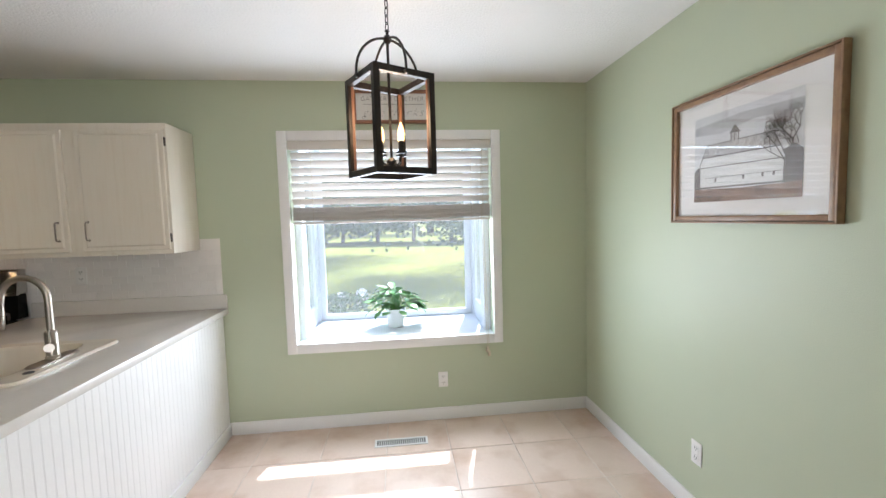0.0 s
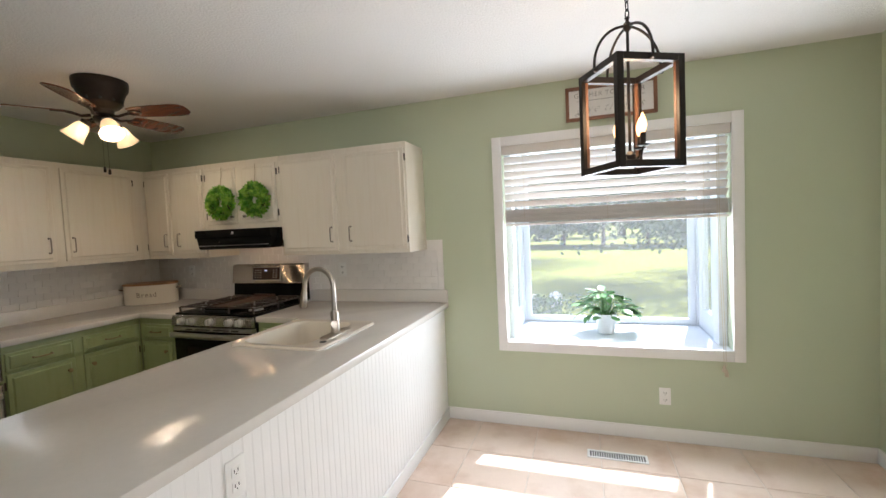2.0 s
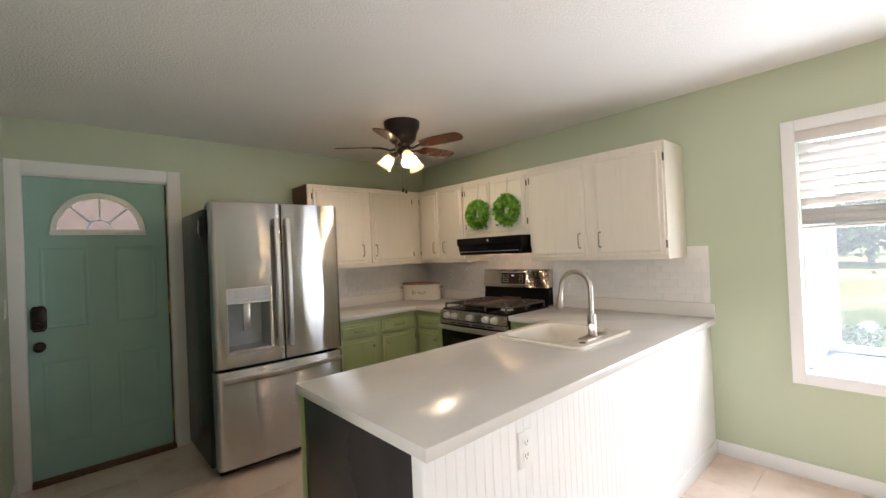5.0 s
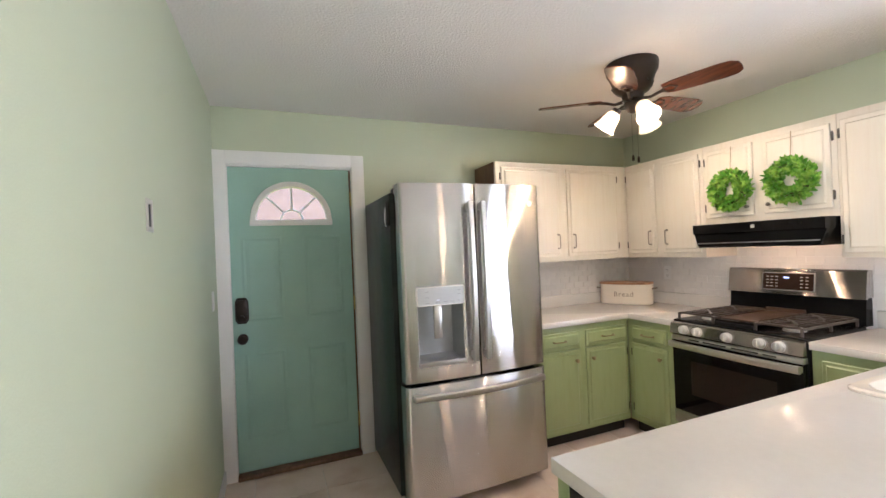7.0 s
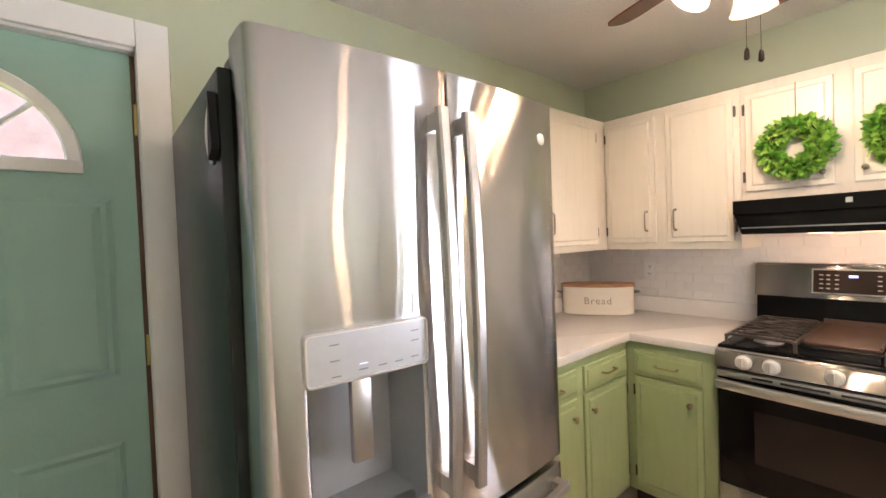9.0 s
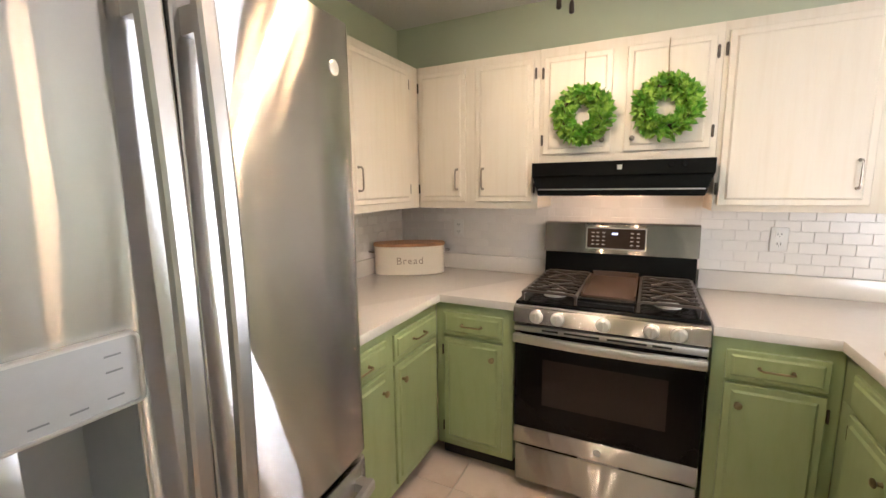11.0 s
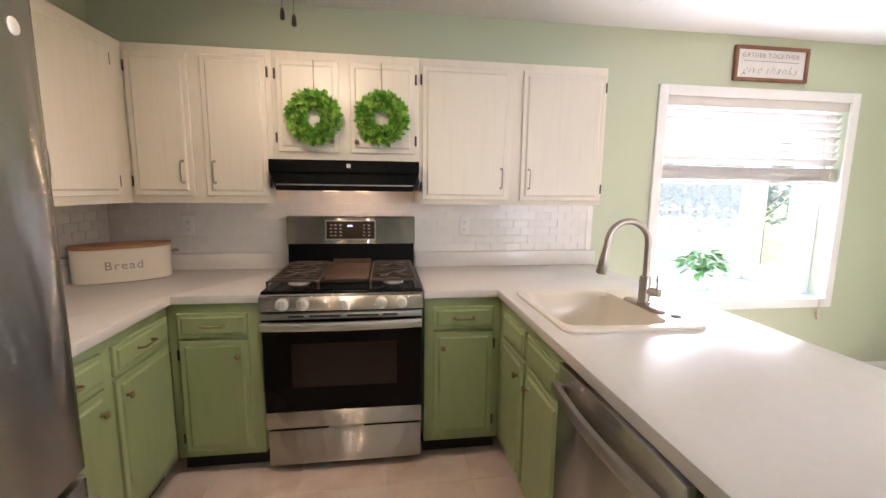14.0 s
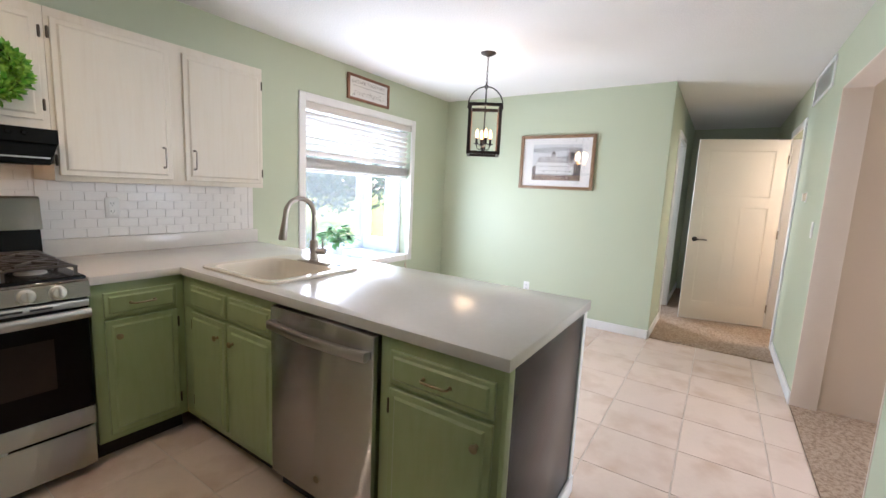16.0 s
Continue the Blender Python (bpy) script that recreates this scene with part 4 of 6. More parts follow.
for i, (dy, dz) in enumerate(((0.06, 0.078), (0.06, 0.046), (0.062, 0.014), (0.248, 0.078), (0.248, 0.056), (0.246, 0.02), (0.12, 0.018), (0.165, 0.018), (0.205, 0.018))):
    part("panel_mark", bow(bbox(FF + 0.0080, FF + 0.0086, DYA + dy - 0.010, DYA + dy + 0.010, DZB + dz, DZB + dz + 0.0025, w=0)), INK_PALE, ld, smooth=False)
part("indicator", bow(bbox(FF + 0.0080, FF + 0.0086, DYA + 0.112, DYA + 0.130, DZB + 0.030, DZB + 0.0318, w=0)), DISPLAY, ld, "small blue indicator light", smooth=False)
part("niche_lip", bow(bbox(FF - 0.03, FF + 0.012, DYA + 0.002, DYB - 0.002, DZA - 0.012, DZA + 0.013, w=0.004)), STEEL_PLAIN, ld)
bm = bmesh.new()
lathe(bm, [(0.115, 0.0), (0.115, 0.006), (0.10, 0.006)], (FF - 0.03, (DYA + DYB) / 2, DZA + 0.012), 28)
for v in bm.verts:
    v.co.x = FF - 0.03 + (v.co.x - FF + 0.03) * 0.45
part("drip_tray", bow(bm), STEEL_PLAIN, ld)
part("paddle", bow(bbox(FF - 0.04, FF - 0.022, 1.150, 1.198, 0.96, 1.149, w=0.005)), STEEL_PLAIN, ld, "steel dispenser paddle")
for d, y in ((ld, 1.368), (rd, 1.449)):
    bm = bmesh.new()
    loops = []
    for i in range(21):
        s = i / 20
        z = 1.73 - 0.905 * s
        x = FF + 0.040 + 0.016 * math.sin(math.pi * s)
        loops.append([(x - 0.008, y - 0.0155, z), (x + 0.006, y - 0.0155, z), (x + 0.010, y - 0.010, z), (x + 0.010, y + 0.010, z), (x + 0.006, y + 0.0155, z), (x - 0.008, y + 0.0155, z)])
    loft(bm, loops)
    for z in (1.70, 0.855):
        box(bm, FF - 0.001, FF + 0.038, y - 0.012, y + 0.012, z - 0.02, z + 0.02)
    part("handle", bow(bm), STEEL_PLAIN, d, "long bowed steel handle")
bm = bmesh.new()
loops = []
for i in range(21):
    s = i / 20
    yy = Y0 + 0.04 + (Y1 - Y0 - 0.08) * s
    x = FF + 0.036 + 0.018 * math.sin(math.pi * s)
    zz = 0.655
    loops.append([(x - 0.008, yy, zz - 0.0165), (x + 0.006, yy, zz - 0.0165), (x + 0.011, yy, zz - 0.010), (x + 0.011, yy, zz + 0.010), (x + 0.006, yy, zz + 0.0165), (x - 0.008, yy, zz + 0.0165)])
loft(bm, loops)
for yy in (Y0 + 0.055, Y1 - 0.055):
    box(bm, FF - 0.001, FF + 0.034, yy - 0.016, yy + 0.016, 0.643, 0.667)
part("handle", bow(bm), STEEL_PLAIN, drw, "long bowed steel handle")
bm = bmesh.new()
lathe(bm, [(0.017, 0), (0.017, 0.002), (0.015, 0.0028)], (FF, 1.803, 1.722), 20, Matrix.Rotation(radians(90), 3, "Y"))
part("round_badge", bow(bm), KNOB_SILVER, rd)
for y in (Y0 + 0.06, Y1 - 0.06):
    part("hinge_cover", bbox(FF - 0.16, FF - 0.02, y - 0.045, y + 0.035, 1.791, 1.818 if y > 1.4 else 1.83, w=0.006), BLACK_MATT, fr)
clip_and_shadow = thing("magnetic_clip", "small pale curled magnet with its black shadow on the refrigerator", "magnet", (-4.78, Y0, 1.66))
bm = bmesh.new()
# Black wedge models the shadow behind the curled strip as a solid.
shadow_wedge = [(-4.722, 1.752), (-4.714, 1.70), (-4.704, 1.645), (-4.706, 1.632), (-4.742, 1.614), (-4.738, 1.65), (-4.730, 1.70)]
loft(bm, [[(x, y, z) for x, z in shadow_wedge] for y in (Y0 - 0.0125, Y0 - 0.028)])
bevel(bm, 0.003)
part("clip_and_shadow", bm, BLACK_MATT, clip_and_shadow)
bm = bmesh.new()
loops = []
for i in range(13):
    s = i / 12
    x, z, out = -4.752 + 0.012 * math.sin(5.0 * s) - 0.006 * s, 1.748 - 0.137 * s, 0.016 + 0.012 * math.sin(math.pi * s)
    w = 0.008 + 0.006 * s
    loops.append([(x - w, Y0 - out, z), (x + w, Y0 - out - 0.004, z), (x + w, Y0 - out + 0.0005, z), (x - w, Y0 - out + 0.004, z)])
loft(bm, loops)
part("tag", bm, PAPER, clip_and_shadow, "curled pale strip of the magnet")

# ---- range ----
rg = thing("gas_range", "stainless gas range with black oven door and griddle", "range", (-4.03, 3.1, 0))
RX0, RX1 = -4.411, -3.645
RF = 2.80
part("body", bbox(RX0 + 0.004, RX1 - 0.004, RF + 0.045, NY - 0.03, 0.055, 0.90, w=0.003), BLACK_MATT, rg)
for x in (RX0 + 0.05, RX1 - 0.05):
    for y in (RF + 0.1, NY - 0.1):
        bm = bmesh.new()
        lathe(bm, [(0.018, 0), (0.018, 0.057)], (x, y, 0), 10)
        part("foot", bm, BLACK_MATT, rg)
bd = part("drawer", bbox(RX0 + 0.012, RX1 - 0.008, RF + 0.008, RF + 0.044, 0.045, 0.232, w=0.006), STEEL_H, rg, "plain steel storage drawer")
part("finger_slot", bbox(-4.11, -3.94, RF + 0.004, RF + 0.02, 0.2335, 0.2445, w=0), STEEL_PLAIN, bd)
od = part("oven_door", bbox(RX0 + 0.006, RX1 - 0.006, RF, RF + 0.044, 0.246, 0.812, w=0.006), BLACK_GLASS, rg, "black glass oven door")
part("bottom_strip", bbox(RX0 + 0.006, RX1 - 0.006, RF - 0.0035, RF + 0.03, 0.246, 0.332, w=0.004), STEEL_H, od)
part("window", bbox(-4.275, -3.775, RF - 0.0012, RF + 0.01, 0.455, 0.675, w=0), OVEN_WIN, od, "tinted oven window")
bm = bmesh.new()
lathe(bm, [(0.016, 0), (0.016, 0.002)], (-4.03, RF - 0.0035, 0.289), 18, Matrix.Rotation(radians(90), 3, "X"))
part("round_badge", bm, KNOB_SILVER, od)
bm = bmesh.new()
loops = []
for i in range(17):
    s = i / 16
    x = RX0 + 0.008 + (RX1 - RX0 - 0.016) * s
    y = RF - 0.030 - 0.018 * math.sin(math.pi * s)
    loops.append([(x, y + 0.012, 0.752), (x, y - 0.006, 0.752), (x, y - 0.010, 0.76), (x, y - 0.010, 0.782), (x, y - 0.006, 0.79), (x, y + 0.012, 0.79)])
loft(bm, loops)
for x in (RX0 + 0.022, RX1 - 0.022):
    box(bm, x - 0.013, x + 0.013, RF - 0.025, RF + 0.002, 0.756, 0.786)
part("handle", bm, SATIN, od, "wide bowed steel handle")
trim = part("vent_trim", bbox(RX0 + 0.004, RX1 - 0.004, RF - 0.004, RF + 0.04, 0.796, 0.826, w=0.003), SATIN, rg)
for a, b in ((0.13, 0.20), (0.225, 0.37), (0.40, 0.55), (0.57, 0.64)):
    part("vent_slot", bbox(RX0 + a, RX0 + b, RF - 0.0048, RF + 0.0, 0.806, 0.815, w=0), DARK_SLOT, trim, smooth=False)
part("gap_shadow_strip", bbox(RX0 + 0.006, RX1 - 0.006, RF + 0.012, RF + 0.046, 0.8265, 0.838, w=0), BLACK_MATT, rg)
bm = bmesh.new()
loft(bm, [[(RX0, RF + 0.02, 0.839), (RX0, RF - 0.012, 0.839), (RX0, RF - 0.002, 0.905), (RX0, RF + 0.02, 0.914)], [(RX1, RF + 0.02, 0.839), (RX1, RF - 0.012, 0.839), (RX1, RF - 0.002, 0.905), (RX1, RF + 0.02, 0.914)]])
cp = part("control_panel", bm, STEEL_H, rg)
for fx in (0.137, 0.258, 0.50, 0.735, 0.86):
    kx = RX0 + fx * (RX1 - RX0)
    bm = bmesh.new()
    t = Matrix.Rotation(radians(82), 3, "X")
    lathe(bm, [(0.030, 0), (0.030, 0.004), (0.025, 0.007), (0.024, 0.028), (0.020, 0.033), (0.001, 0.034)], (kx, RF - 0.008, 0.871), 20, t)
    bmesh.ops.recalc_face_normals(bm, faces=bm.faces)
    k = part("knob", bm, KNOB_SILVER, cp, "satin metal burner knob")
    bm = bbox(kx - 0.0045, kx + 0.0045, RF - 0.050, RF - 0.028, 0.855, 0.897, w=0.002, seg=1)
    part("grip", bm, KNOB_SILVER, k)
ck = part("cooktop", bbox(RX0, RX1, RF + 0.021, NY - 0.105, 0.899, 0.928, w=0.010, seg=3), BLACK, rg, "black enamel cooktop")


def grate(x0, x1):
    """Frame, cross bars, and an X of fingers over each burner."""
    bm = bmesh.new()
    y0, y1, z = RF + 0.042, 3.37, 0.975
    h = 0.0055
    for x in (x0 + h, x1 - h):
        box(bm, x - h, x + h, y0, y1, z - 0.016, z - 0.004)
    n = 9
    for i in range(n):
        y = y0 + h + (y1 - y0 - 2 * h) * i / (n - 1)
        tube(bm, [(x0, y, z - 0.012), (x0 + 0.02, y, z - 0.003), (x1 - 0.02, y, z - 0.003), (x1, y, z - 0.012)], 0.0052 if i % 4 else 0.0068, 6)
    for cy2 in (y0 + 0.14, y1 - 0.14):
        c = ((x0 + x1) / 2, cy2)
        for a in (-48, 48):
            d = Vector((math.cos(radians(a)), math.sin(radians(a)), 0)) * 0.105
            tube(bm, [(c[0] - d.x, c[1] - d.y, z - 0.001), (c[0], c[1], z + 0.004), (c[0] + d.x, c[1] + d.y, z - 0.001)], 0.007, 6)
    for x in (x0 + h, x1 - h):
        for y in (y0 + h, y1 - h, (y0 + y1) / 2):
            box(bm, x - h, x + h, y - h, y + h, 0.9275, z - 0.015)
    return bm


for x0, x1 in ((RX0 + 0.024, RX0 + 0.268), (RX1 - 0.260, RX1 - 0.024)):
    part("grate", grate(x0, x1), IRON, rg, "black cast-iron grate", smooth=False)
    for y in (RF + 0.195, 3.22):
        bm = bmesh.new()
        lathe(bm, [(0.055, 0.0), (0.052, 0.008), (0.04, 0.012), (0.04, 0.02), (0.036, 0.024), (0.001, 0.025)], ((x0 + x1) / 2, y, 0.9275), 20)
        part("burner", bm, STEEL_PLAIN if y < 3 else BLACK_MATT, ck)
bm = bbox(RX0 + 0.272, RX1 - 0.272, RF + 0.05, 3.36, 0.945, 0.957, w=0.003)
box(bm, RX0 + 0.272, RX1 - 0.272, RF + 0.05, RF + 0.075, 0.928, 0.945), box(bm, RX0 + 0.272, RX1 - 0.272, 3.33, 3.36, 0.928, 0.945)
part("griddle_tray", bm, BLACK_MATT, rg)
bm = plate(bmesh.new(), (RX0 + 0.276, RX1 - 0.268), (RF + 0.10, 3.355), (0.9575, 0.968), "z", (), 0.003)
for x0, x1, y0, y1, z1 in ((RX0 + 0.276, RX0 + 0.284, RF + 0.108, 3.347, 0.976), (RX1 - 0.276, RX1 - 0.268, RF + 0.108, 3.347, 0.976), (RX0 + 0.276, RX1 - 0.268, 3.347, 3.357, 0.992)):
    box(bm, x0, x1, y0, y1, 0.9682, z1)
gd = part("griddle", bm, GRIDDLE, rg, "brown seasoned griddle plate")
part("griddle_grip", bbox(RX0 + 0.272, RX1 - 0.264, RF + 0.048, RF + 0.099, 0.952, 0.962, w=0.004), BLACK, gd)
bm = bmesh.new()
loft(bm, [[(x, 3.40, 0.925), (x, 3.415, 1.085), (x, 3.475, 1.085), (x, 3.475, 0.925)] for x in (RX0 + 0.006, RX1 - 0.006)])
part("back_riser", bm, BLACK, rg, "black enamel riser")
bm = bmesh.new()
loft(bm, [[(x, 3.395, 1.078), (x, 3.398, 1.09), (x, 3.418, 1.232), (x, 3.43, 1.242), (x, 3.478, 1.242), (x, 3.478, 1.0855), (x, 3.42, 1.0855), (x, 3.415, 1.078)] for x in (RX0, RX1)])
bg = part("backguard", bm, STEEL_H, rg, "steel backguard with touch display")
tilt = math.degrees(math.atan2(0.020, 0.142))
DM = Matrix.Translation((-4.035, 3.4065, 1.160)) @ Matrix.Rotation(radians(90 - tilt), 4, "X")


def panel(name, w, h, z, material, parent, off=(0, 0)):
    bm = bbox(off[0] - w / 2, off[0] + w / 2, off[1] - h / 2, off[1] + h / 2, z, z + 0.002, w=0)
    bmesh.ops.transform(bm, matrix=DM, verts=bm.verts)
    return part(name, bm, material, parent, smooth=False)


panel("display_bezel", 0.30, 0.118, 0.0, STEEL_PLAIN, bg)
dp = panel("display_glass", 0.288, 0.106, 0.002, mat("bronze_display_glass", (0.030, 0.019, 0.015), 0.14, spec=0.3), bg)
panel("clock_digits", 0.030, 0.010, 0.0042, DISPLAY, dp, (-0.004, 0.026))
for i in range(4):
    for x in (-0.115, -0.09, -0.06, 0.08, 0.11):
        panel("key_mark", 0.014, 0.005, 0.0042, INK_GREY, dp, (x, 0.03 - i * 0.021))

# ---- hood ----
hd = thing("range_hood", "glossy black under-cabinet range hood", "range hood", (-4.03, 3.27, 1.4))
HX0, HX1 = -4.402, -3.648
bm = bmesh.new()
loops = []
for x, i in ((HX0, 0), (HX1, 0)):
    loops.append([(x, 3.04, 1.5535), (x, 3.04, 1.492), (x, 3.055, 1.487), (x, 3.05, 1.405), (x, 3.06, 1.398), (x, NY - 0.004, 1.398), (x, NY - 0.004, 1.5535)])
loft(bm, loops)
for v in bm.verts:
    if v.co.z < 1.49:
        v.co.x += 0.03 * (1 if v.co.x < -4 else -1) * (1.49 - v.co.z) / 0.09
bevel(bm, 0.003)
shell = part("shell", bm, BLACK, hd)
part("trim_line", bbox(HX0 + 0.03, HX1 - 0.03, 3.0455, 3.052, 1.425, 1.431, w=0), STEEL_PLAIN, shell)
part("badge", bbox(-4.02, -4.0, 3.037, 3.041, 1.515, 1.535, w=0), KNOB_SILVER, shell)
for x in (-3.81, -3.76):
    bm = bmesh.new()
    lathe(bm, [(0.011, 0), (0.011, 0.008), (0.009, 0.01)], (x, 3.041, 1.53), 14, Matrix.Rotation(radians(90), 3, "X"))
    part("switch_knob", bm, BLACK, hd)
LENS = glow("hood_lamp_lens", (1.0, 0.62, 0.33), 1.2)
for x in (-4.12, -3.95):
    part("lamp_lens", bbox(x - 0.035, x + 0.035, 3.17, 3.25, 1.3945, 1.3985, w=0), LENS, hd, "small lit lamp lens")
    bulb("hood_bulb", (x, 3.21, 1.382), 0.2, (1.0, 0.60, 0.30), 0.012)

# ---- dishwasher ----
dw = thing("dishwasher", "stainless dishwasher with a bowed bar handle", "dishwasher", (-2.9, 1.757, 0))
part("tub", bbox(PX + 0.03, PB, 1.4585, 2.0525, 0.02, 0.868, w=0), BLACK_MATT, dw)
dd = part("front_panel", bbox(PX - 0.028, PX + 0.029, 1.464, 2.047, 0.115, 0.862, w=0.005), STEEL, dw)
part("toe_panel", bbox(PX + 0.05, PX + 0.06, 1.46, 2.05, 0.0, 0.11, w=0), BLACK_MATT, dw)
bm = bmesh.new()
loops = []
for i in range(17):
    s = i / 16
    y = 1.482 + (2.03 - 1.482) * s
    x = PX - 0.052 - 0.02 * math.sin(math.pi * s)
    loops.append([(x + 0.012, y, 0.772), (x - 0.004, y, 0.772), (x - 0.009, y, 0.78), (x - 0.009, y, 0.80), (x - 0.004, y, 0.808), (x + 0.012, y, 0.808)])
loft(bm, loops)
for y in (1.497, 2.015):
    box(bm, PX - 0.052, PX - 0.026, y - 0.014, y + 0.014, 0.776, 0.804)
part("handle", bm, STEEL_PLAIN, dd, "bowed steel bar handle")
bm = bmesh.new()
lathe(bm, [(0.015, 0), (0.015, 0.002)], (PX - 0.0282, 1.755, 0.20), 18, Matrix.Rotation(radians(-90), 3, "Y"))
part("round_badge", bm, BRASS, dd)

# ---- ceiling fan ----
FC = Vector((-4.125, 2.235, CE))
fn = thing("ceiling_fan", "bronze flush ceiling fan with mahogany blades, lit", "ceiling fan", tuple(FC))
bm = bmesh.new()
lathe(bm, [(0.03, -0.208), (0.055, -0.198), (0.06, -0.172), (0.085, -0.158), (0.105, -0.136), (0.108, -0.11), (0.115, -0.09), (0.125, -0.065), (0.135, -0.05), (0.14, -0.012), (0.138, -0.0005)], FC, 32)
part("motor_housing", bm, BRONZE, fn)
for i in range(10):
    bm = bmesh.new()
    a = 2 * math.pi * i / 10
    p = FC + Vector((0.1075 * math.cos(a), 0.1075 * math.sin(a), -0.122))
    lathe(bm, [(0.009, -0.002), (0.007, 0.002), (0.001, 0.003)], p, 8, Matrix.Rotation(a, 3, "Z") @ Matrix.Rotation(radians(90), 3, "Y"))
    part("vent_hole", bm, DARK_SLOT, fn)
for k in range(5):
    a = radians(17.5 + 72 * k)
    m = Matrix.Translation(FC + Vector((0, 0, -0.196))) @ Matrix.Rotation(a, 4, "Z") @ Matrix.Rotation(radians(-13), 4, "X")
    bm = bmesh.new()
    outl = [(0.17, 0.043), (0.22, 0.056), (0.30, 0.062), (0.44, 0.066), (0.49, 0.058), (0.515, 0.035), (0.52, 0.0)]
    ring2 = outl + [(x, -y) for x, y in outl[-2::-1]]
    loft(bm, [[(x, y, 0.0) for x, y in ring2], [(x, y, 0.006) for x, y in ring2]])
    bmesh.ops.transform(bm, matrix=m, verts=bm.verts)
    bl = part("blade", bm, BLADE, fn, "mahogany blade")
    bm = bmesh.new()
    tube(bm, [(0.055, 0, -0.012), (0.10, 0, -0.02), (0.14, 0, -0.008), (0.17, 0, -0.003)], [0.010, 0.008, 0.008, 0.009], 8)
    for s in (1, -1):
        tube(bm, [(0.155, 0, -0.004), (0.175, 0.022 * s, -0.003), (0.21, 0.026 * s, -0.003), (0.235, 0.0, -0.003)], 0.005, 6)
    bmesh.ops.transform(bm, matrix=m, verts=bm.verts)
    part("blade_iron", bm, BRONZE, bl)
kit = part("light_kit", bmesh.new(), BRONZE, fn)
bm = bmesh.new()
lathe(bm, [(0.012, -0.275), (0.03, -0.265), (0.045, -0.24), (0.05, -0.216), (0.04, -0.2065)], FC, 24)
part("fitter", bm, BRONZE, kit)
for k in range(3):
    a = radians(-20 + 120 * k)
    o = Vector((math.cos(a), math.sin(a), 0))
    c = FC + o * 0.085 + Vector((0, 0, -0.246))
    tip = math.radians(38)
    ax = (o * math.sin(tip) + Vector((0, 0, -math.cos(tip)))).normalized()
    t = ax.to_track_quat("Z", "Y").to_matrix()
    bm = bmesh.new()
    tube(bm, [FC + Vector((0, 0, -0.233)), FC + o * 0.055 + Vector((0, 0, -0.229)), c + ax * 0.005], 0.008, 8)
    lathe(bm, [(0.012, -0.012), (0.026, -0.006), (0.028, 0.018), (0.022, 0.024)], c, 16, t)
    arm = part("lamp_arm", bm, BRONZE, kit)
    bm = bmesh.new()
    lathe(bm, [(0.026, 0.012), (0.038, 0.03), (0.045, 0.06), (0.049, 0.085), (0.058, 0.11), (0.064, 0.12), (0.061, 0.12), (0.055, 0.108), (0.046, 0.085), (0.042, 0.06), (0.035, 0.032), (0.023, 0.014)], c, 24, t, caps=(False, False))
    part("glass_shade", bm, SHADE, arm, "lit frosted bell shade")
    bulb("fan_bulb", c + ax * 0.075, 4.4, (1.0, 0.76, 0.50), 0.026)
for dx, dy, zz in ((-0.005, -0.01, 1.92), (0.028, -0.005, 1.905)):
    p = FC + Vector((dx, dy, 0))
    bm = bmesh.new()
    rod(bm, (p.x, p.y, FC.z - 0.24), (p.x, p.y, zz + 0.03), 0.0007, 6)
    ch = part("pull_chain", bm, BRONZE, kit)
    bm = bmesh.new()
    lathe(bm, [(0.003, 0.0), (0.0075, 0.004), (0.0065, 0.026), (0.002, 0.036)], (p.x, p.y, zz - 0.005), 12)
    part("chain_pull", bm, BRONZE, ch)

# ---- lantern pendant ----
LC = Vector((-1.224, 2.2, 0))
ln = thing("lantern_pendant", "black open-frame lantern pendant with lit candle bulbs", "pendant lamp", (LC.x, LC.y, CE))
LM = Matrix.Translation(LC) @ Matrix.Rotation(radians(-61), 4, "Z")
LH, LB, LT, BW = 0.131, 1.668, 2.058, 0.0125


def lantern_part(name, bm, material, parent=None, smooth=True, label=""):
    bmesh.ops.transform(bm, matrix=LM, verts=bm.verts)
    return part(name, bm, material, parent or ln, label, smooth)


for sx in (1, -1):
    for sy in (1, -1):
        x, y = sx * (LH - BW), sy * (LH - BW)
        post = lantern_part("post", bbox(x - BW, x + BW, y - BW, y + BW, LB, LT, w=0.0015, seg=1), LANTERN_METAL)
        bm = bmesh.new()
        box(bm, x - sx * (BW + 0.0012), x - sx * BW * 0.2, y - sy * (BW + 0.0012), y - sy * BW * 0.2, LB + 0.026, LT - 0.026)
        lantern_part("wood_lining", bm, LANTERN_WOOD, post, False, "warm brown inner face")
for z in (LB, LT - 0.025):
    for s in (1, -1):
        q = LH - 2 * BW
        lantern_part("rail", bbox(-q, q, s * (LH - BW) - BW * 0.96, s * (LH - BW) + BW * 0.96, z + 0.0004, z + 0.0246, w=0.001, seg=1), LANTERN_METAL)
        lantern_part("rail", bbox(s * (LH - BW) - BW * 0.96, s * (LH - BW) + BW * 0.96, -q, q, z + 0.0004, z + 0.0246, w=0.001, seg=1), LANTERN_METAL)
HUB = 2.205
